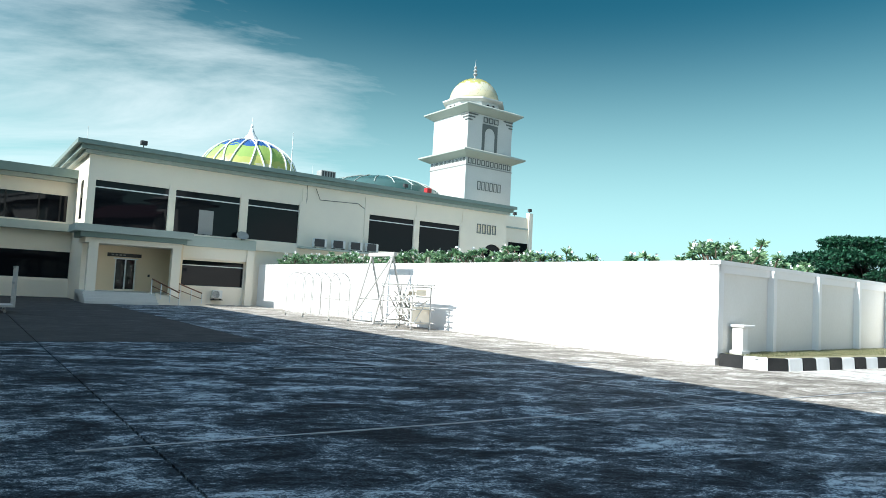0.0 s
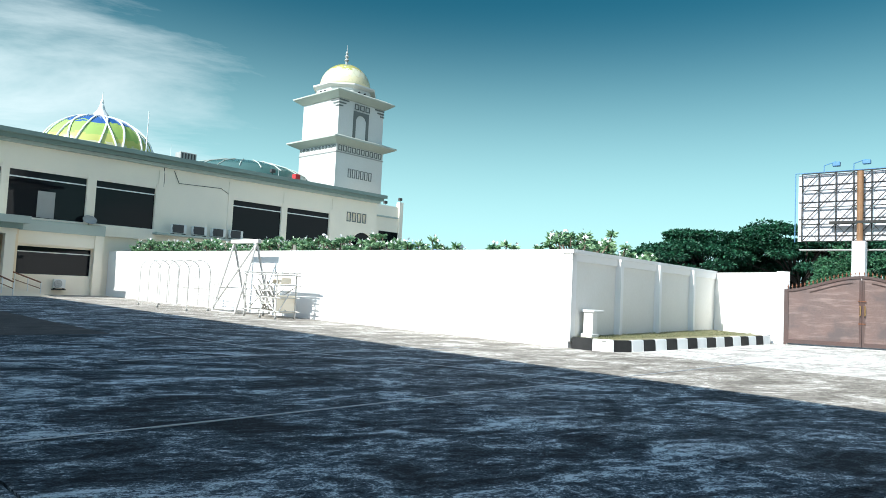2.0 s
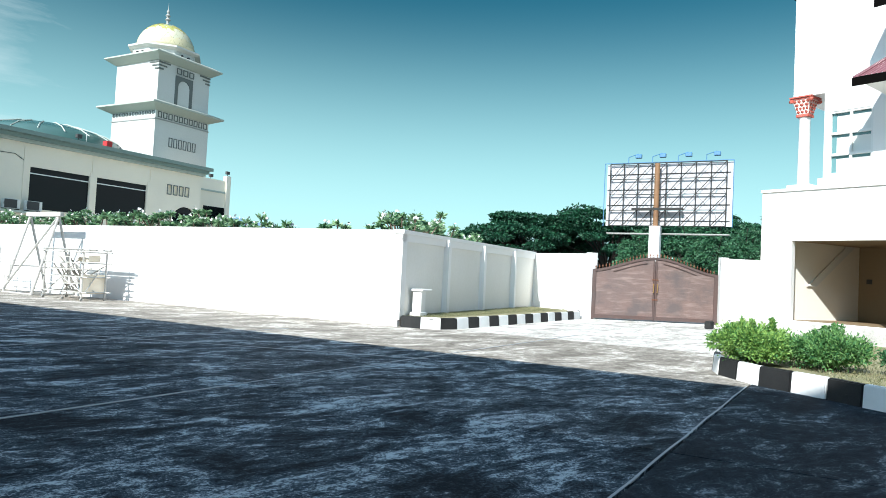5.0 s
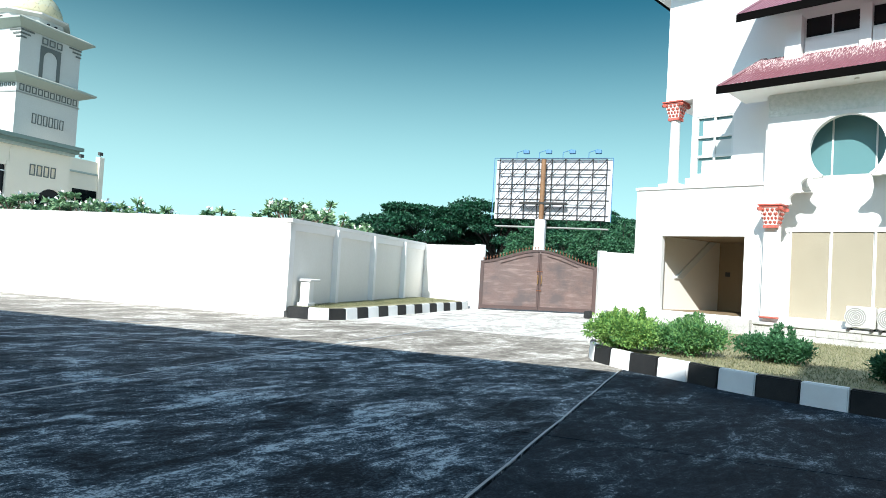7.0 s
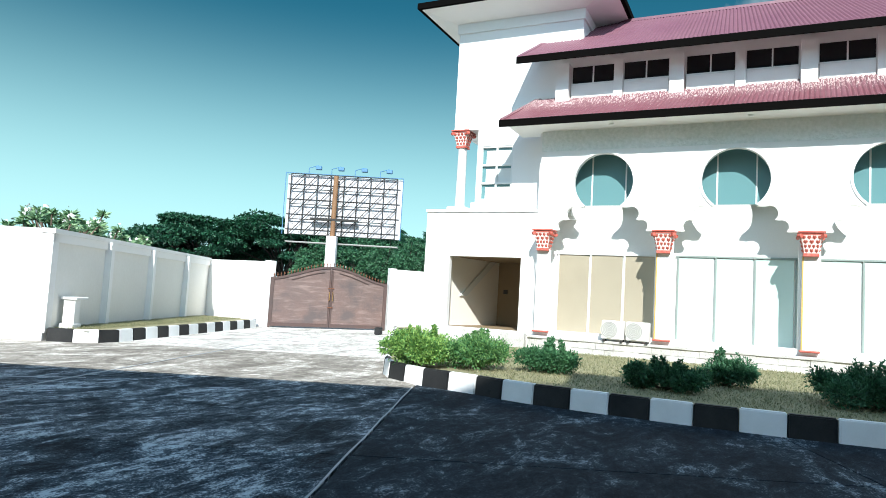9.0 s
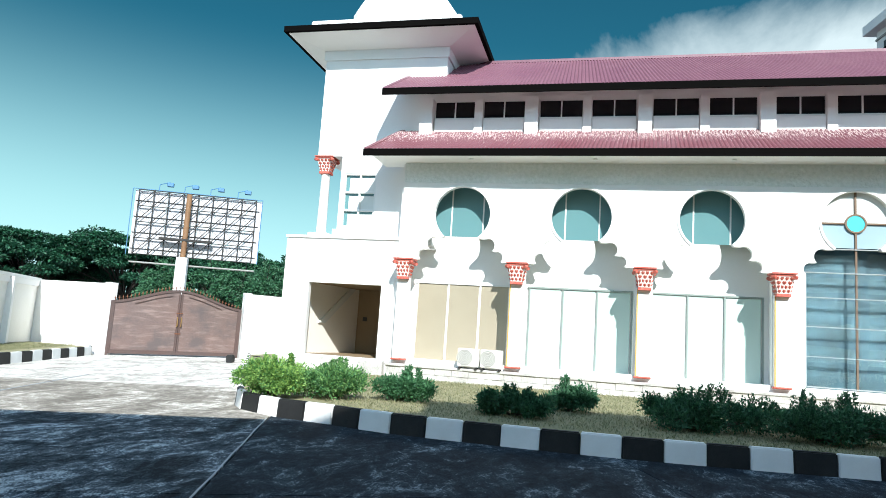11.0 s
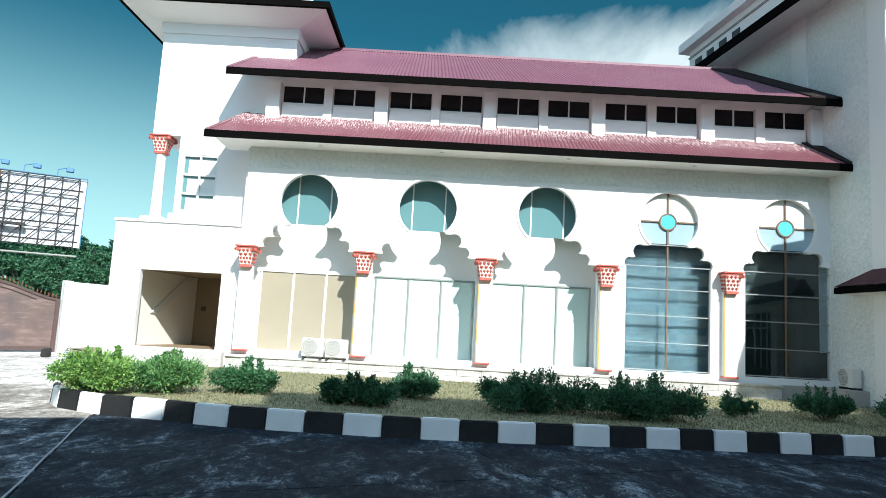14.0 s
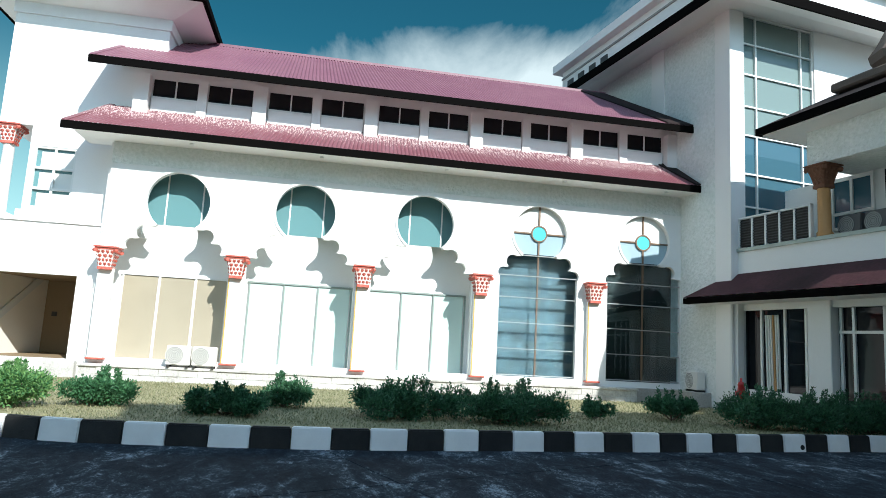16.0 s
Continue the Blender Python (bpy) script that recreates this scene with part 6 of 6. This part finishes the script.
castors(ct, ((-1.0, -0.3), (0.25, -0.3), (-1.0, -1.3), (0.25, -1.3)))


# ---- planting ----
rng = np.random.default_rng(7)


def leaf_mesh(name, P, D, L, W, material, curl=0.15, lay=0.0):
    """Many single leaves: each a folded diamond from point P along D."""
    n = len(P)
    D = D / np.linalg.norm(D, axis=1)[:, None]
    up = rng.normal(size=(n, 3)) + np.array([0.0, 0.0, lay])
    S = np.cross(D, up)
    S /= np.linalg.norm(S, axis=1)[:, None] + 1e-9
    N = np.cross(S, D)
    L, W = np.broadcast_to(L, (n,))[:, None], np.broadcast_to(W, (n,))[:, None]
    a = P
    b = P + D * L * 0.5 + S * W * 0.5 + N * L * curl * 0.4
    c = P + D * L - N * L * curl
    d = P + D * L * 0.5 - S * W * 0.5 + N * L * curl * 0.4
    V = np.stack([a, b, c, d], 1).reshape(-1, 3)
    F = np.arange(n * 4).reshape(n, 4)
    me = bpy.data.meshes.new(name)
    me.from_pydata(V.tolist(), [], F.tolist())
    me.materials.append(material)
    return me


def unit(n):
    v = rng.normal(size=(n, 3))
    return v / np.linalg.norm(v, axis=1)[:, None]


def shrub(x, y, lx, ly, h, n, material, label, L=0.066, W=0.036, clumps=9, z=LZ, spikes=0):
    """A hedge plant: stems and a cloud of leaves on uneven clumps."""
    n, clumps, spikes = int(n * 1.8), int(clumps * 1.7), spikes * 2
    t = thing("shrub", pose(x, y, z), label, "shrub", "shrubs on the lawn")
    cs = np.stack([rng.uniform(-lx, lx, clumps), rng.uniform(-ly, ly, clumps), rng.uniform(0.35, 0.72, clumps) * h], 1)
    rs = rng.uniform(0.16, 0.32, clumps) * h
    pick = rng.integers(0, clumps, n)
    u = unit(n)
    rad = rng.uniform(0.15, 1.0, n) ** 0.5 * rng.choice([1.0, 1.0, 1.25, 1.5], n)
    P = cs[pick] + u * (rs[pick] * rad)[:, None] * np.array([1.15, 1.15, 1.0])
    if spikes:
        k = rng.integers(0, spikes, n // 8)
        sx = rng.uniform(-lx, lx, spikes); sy = rng.uniform(-ly * 0.5, ly * 0.5, spikes); hh = rng.uniform(0.95, 1.35, spikes) * h
        zz = rng.uniform(0.3, 1.0, len(k))
        P[: len(k)] = np.stack([sx[k], sy[k], zz * hh[k]], 1) + unit(len(k)) * (0.1 * (1.25 - zz))[:, None]
        u[: len(k)] = unit(len(k)) + np.array([0, 0, 0.8])
    P[:, 2] = np.abs(P[:, 2])
    D = u + unit(n) * 0.7 + np.array([0, 0, 0.35])
    o = new("foliage", leaf_mesh("foliage", P, D, rng.uniform(0.6, 1.3, n) * L, rng.uniform(0.7, 1.2, n) * W, material))
    o.parent = t
    bm = bm_new()
    for k in range(clumps):
        rod(bm, (0, 0, 0), tuple(cs[k]), 0.015, 5, 0.006)
    part("stem", bm, BARK, t)
    return t


shrub(12.05, 6.1, 0.42, 0.52, 0.68, 10000, LEAFY, "bright yellow-green clipped shrub behind the kerb", clumps=20, spikes=2)
shrub(12.5, 4.98, 0.38, 0.46, 0.64, 8000, LEAFM, "loose green shrub with yellowing shoots", clumps=16, spikes=4)
shrub(13.3, 3.7, 0.4, 0.62, 0.52, 6000, LEAF, "low green shrub with bare stems below", clumps=14, spikes=4)
shrub(12.4, 1.42, 0.38, 0.68, 0.46, 6000, LEAFD, "low dark green shrub with upright shoots", clumps=15, spikes=3)
shrub(14.05, 0.45, 0.32, 0.42, 0.56, 3600, LEAFD, "small dark shrub with pointed shoots", clumps=8, spikes=4)
shrub(12.9, -2.0, 0.6, 0.95, 0.62, 9000, LEAFD, "dense dark green hedge in shade", clumps=24, spikes=10)
shrub(12.7, -3.9, 0.6, 0.95, 0.64, 9000, LEAFD, "dense dark green hedge in shade", clumps=24, spikes=10)
shrub(14.0, -6.3, 0.25, 0.35, 0.4, 1500, LEAFD, "sparse small dark shrub", clumps=5, spikes=4)
shrub(14.2, -8.3, 0.4, 0.45, 0.55, 4000, LEAFD, "rounded dark green shrub in shade", clumps=7, spikes=5)
for k in range(4):
    shrub(13.2 - 0.1 * k, -9.9 - 1.25 * k, 0.5, 0.75, 0.72, 6500, LEAFD, "dense dark green hedge by the canopy", clumps=17, spikes=7)


def frangipani(x, y, h, label):
    """Forked stems, each ending in a rosette of long leaves."""
    t = thing("frangipani", pose(x, y, 0), label, "tree", "frangipani behind the wall")
    bm = bm_new()
    tips = []
    rod(bm, (0, 0, 0), (0, 0, h * 0.45), 0.07, 7, 0.055)
    for k in range(int(rng.integers(6, 10))):
        a = rng.uniform(0, 6.28)
        r1 = rng.uniform(0.15, 0.35); r2 = rng.uniform(0.35, 0.95)
        p1 = (r1 * math.cos(a), r1 * math.sin(a), h * 0.68)
        p2 = (r2 * math.cos(a + 0.4), r2 * math.sin(a + 0.4), h * rng.uniform(0.82, 1.0))
        rod(bm, (0, 0, h * 0.43), p1, 0.045, 6, 0.035)
        rod(bm, p1, p2, 0.035, 6, 0.022)
        tips.append(p2)
    part("branching_stem", bm, BARK, t)
    m = 34
    n = len(tips) * m
    T = np.repeat(np.array(tips), m, 0)
    a = rng.uniform(0, 6.28, n)
    D = np.stack([np.cos(a), np.sin(a), rng.uniform(-0.45, 0.9, n)], 1)
    o = new("foliage", leaf_mesh("foliage", T, D, rng.uniform(0.18, 0.3, n), rng.uniform(0.075, 0.11, n), LEAFP, 0.14))
    o.parent = t
    fl = T[::m] + np.array([0, 0, 0.1])
    k = rng.integers(0, len(fl), 14)
    o = new("blossoms", leaf_mesh("blossoms", fl[k] + unit(14) * 0.1, unit(14) + np.array([0, 0, 1.0]), 0.13, 0.11, KWHITE))
    o.parent = t


for s in [0.8, 3.3, 5.0, 6.4] + list(np.arange(8.3, 34.5, 0.62)):
    far = s > 8
    back = rng.uniform(1.25, 1.7) if far else rng.uniform(1.0, 1.8)
    h = 3.42 + rng.uniform(-0.2, 0.22) if far else 3.12 + rng.uniform(-0.1, 0.25)
    frangipani(KX + s * math.sin(va) + back * math.cos(va), KY + s * math.cos(va) - back * math.sin(va), h, "frangipani with pale leaf rosettes behind the wall")
for s, h in ((2.6, 3.3), (3.2, 3.6), (3.8, 3.5), (4.4, 3.7), (5.0, 3.35), (5.6, 3.45), (6.3, 3.4), (7.1, 3.3), (8.0, 3.25), (9.0, 3.3), (10.1, 3.2)):
    frangipani(KX + s * math.sin(radians(62)) - 1.6 * math.cos(radians(62)), KY + s * math.cos(radians(62)) + 1.6 * math.sin(radians(62)), h, "frangipani with pale leaf rosettes behind the wall")


def big_tree(x, y, h, r, n, label, group="rain trees", material=None, flat=0.26, base=0.0, crown_lo=0.45, leaf=0.34):
    """A spreading tree: trunk, limbs, and leaves in many flat clumps."""
    t = thing("tree", pose(x, y, base), label, "tree", group)
    cl = 80
    ang = rng.uniform(0, 6.28, cl); rr = r * np.sqrt(rng.uniform(0.02, 1, cl))
    top = h * (crown_lo + (1 - crown_lo) * (1 - (rr / r) ** 2) ** 0.5)
    cz = top - rng.choice([0.02, 0.14, 0.27, 0.4], cl) * h * 0.5
    cs = np.stack([rr * np.cos(ang), rr * np.sin(ang), np.maximum(cz, h * 0.28)], 1)
    bm = bm_new()
    rod(bm, (0, 0, 0), (0.1, 0, h * 0.3), h * 0.035, 9, h * 0.026)
    for k in range(cl):
        mid = cs[k] * np.array([0.45, 0.45, 0]) + np.array([0, 0, h * 0.3 + (cs[k][2] - h * 0.3) * 0.6])
        if k % 2 == 0:
            rod(bm, (0.1, 0, h * 0.29), tuple(mid), h * 0.013, 6, h * 0.008)
            rod(bm, tuple(mid), tuple(cs[k]), h * 0.008, 5, h * 0.003)
    part("trunk", bm, BARKD, t)
    pick = rng.integers(0, cl, n)
    u = unit(n)
    rad = rng.uniform(0.3, 1.0, n) ** 0.5
    cr = rng.uniform(0.11, 0.21, cl) * r
    P = cs[pick] + u * (cr[pick] * rad)[:, None] * np.array([1.2, 1.2, flat])
    D = u * np.array([1, 1, 0.5]) + unit(n) * 0.8
    o = new("crown", leaf_mesh("crown", P, D, rng.uniform(0.6, 1.3, n) * leaf, rng.uniform(0.6, 1.1, n) * leaf * 0.7, material or LEAFT, 0.15, 0.0 if material else 3.0))
    o.parent = t


for x, y, h, r in ((52.0, 53.0, 9.0, 7.5), (57.5, 46.5, 9.8, 8.0), (50.5, 58.5, 7.4, 5.0), (64.0, 40.0, 9.2, 8.0), (69.0, 33.0, 9.0, 7.5), (63.5, 52.0, 8.6, 8.0), (75, 26, 8.5, 7)):
    big_tree(x, y, h, r, 30000, "broad dark green rain tree beyond the gate")
for x, y, h, r in ((43.0, 31.5, 5.6, 2.0), (46.0, 29.0, 6.2, 2.2), (49.0, 26.5, 6.4, 2.2), (44.0, 26.0, 5.4, 2.0)):
    big_tree(x, y, h, r, 7000, "slender green tree with pale stems", "slender trees", LEAFD, 1.2, 0.0, 0.2, 0.22)

# grass blades on the lawn and the planter
def blades(name, n, sample, z, label):
    P = sample(n)
    P = np.column_stack([P, np.full(len(P), z)])
    D = np.column_stack([rng.normal(size=(len(P), 2)) * 0.6, np.ones(len(P))])
    o = new(name, leaf_mesh(name, P, D, rng.uniform(0.03, 0.085, len(P)), 0.014, GRASS, 0.3))
    tagged(o, label, "grass", "", "stuff")


def lawn_pts_in(n):
    P = np.column_stack([rng.uniform(11.2, 19.4, n), rng.uniform(-13, 9.5, n)])
    edge = np.where(P[:, 1] > 4, 11.2 + np.maximum(0, P[:, 1] - 4) * 0.75 + np.maximum(0, P[:, 1] - 7) * 1.1, np.interp(P[:, 1], [q[1] for q in FRONT[::-1]], [q[0] for q in FRONT[::-1]]) + 0.24)
    return P[P[:, 0] > edge]


blades("grass", 60000, lawn_pts_in, LZ, "short dry yellow-green grass on the lawn")
def plant_in(n):
    s, w = rng.uniform(0.3, 11.5, n), rng.uniform(0.05, 0.9, n)
    w = w * (0.9 + s * 0.13)
    a = radians(62)
    return np.column_stack([KX + s * math.sin(a) + w * math.cos(a), KY + s * math.cos(a) - w * math.sin(a)])


blades("planter_grass", 9000, plant_in, 0.29, "short dry grass in the wall planter")

# ---- far hills ----
HILL = mat("hazy_blue_hill", (0.16, 0.26, 0.36), 1.0, var=0.02, scale=0.01, bump=0)
bm = bm_new()
prev = None
for k in range(61):
    a = radians(-40 + 2.6 * k)
    r = 1400
    h = 26 + 22 * (noise.noise((k * 0.23, 0.3, 0)) + 0.6 * noise.noise((k * 0.7, 2.3, 0))) + 95 * max(0.0, 1 - abs(-40 + 2.6 * k - 14.0) / 17.0)
    cur = [bm.verts.new((r * math.sin(a), r * math.cos(a), -1)), bm.verts.new(((r + 60) * math.sin(a), (r + 60) * math.cos(a), max(5, h)))]
    if prev:
        bm.faces.new((prev[0], cur[0], cur[1], prev[1]))
    prev = cur
structure("backdrop_hills", bm, HILL, "low hazy blue hills on the horizon", "hills")

# ---- unseen blocks added across the yard, behind the viewer, to shade it ----
structure("building_behind", boxed(-80, 5.5, -22, -7.1, 0, 14.5), CREAM, "unseen cream block added to shade the yard", "building", az_pose(0, 0, 155))
ent = structure("shade_block", boxed(-16, -3.6, -45, -2.9, 0, 13.9), CREAM, "unseen cream block added to shade the lawn", "building", pose(0, 0, 0, 0, 0, 11))
# dark bands and grey piers added for the hall glass to reflect
for k in range(9):
    part("reflection_band", boxed(-3.62, -3.55, -44, -3.4, 1.0 + 1.3 * k, 1.45 + 1.3 * k), DKGLASS, ent)
for k in range(14):
    part("pier", boxed(-3.58, -3.3, -44 + 3.0 * k, -43.6 + 3.0 * k, 0, 13.6), GREY, ent)

# ---- stones of the hall plinth ----
stone_rng = random.Random(5)
stone_mesh = {}
for row in range(3):
    y = -10.08
    while y < 6.1:
        w = stone_rng.choice((0.22, 0.36, 0.52, 0.75))
        d = stone_rng.choice((0.006, 0.014, 0.03))
        if (w, d) not in stone_mesh:
            bm = bevel(boxed(-d, 0.0, 0.004, w - 0.004, 0.004, 0.186), 0.006)
            me = bpy.data.meshes.new("stone")
            bm.to_mesh(me)
            bm.free()
            me.materials.append(STONE)
            stone_mesh[(w, d)] = me
        if y + w < 6.22:
            st = new("stone", stone_mesh[(w, d)])
            st.parent = plinth
            st.matrix_basis = pose(XF - 0.281, y, 0.05 + 0.19 * row)
        y += w
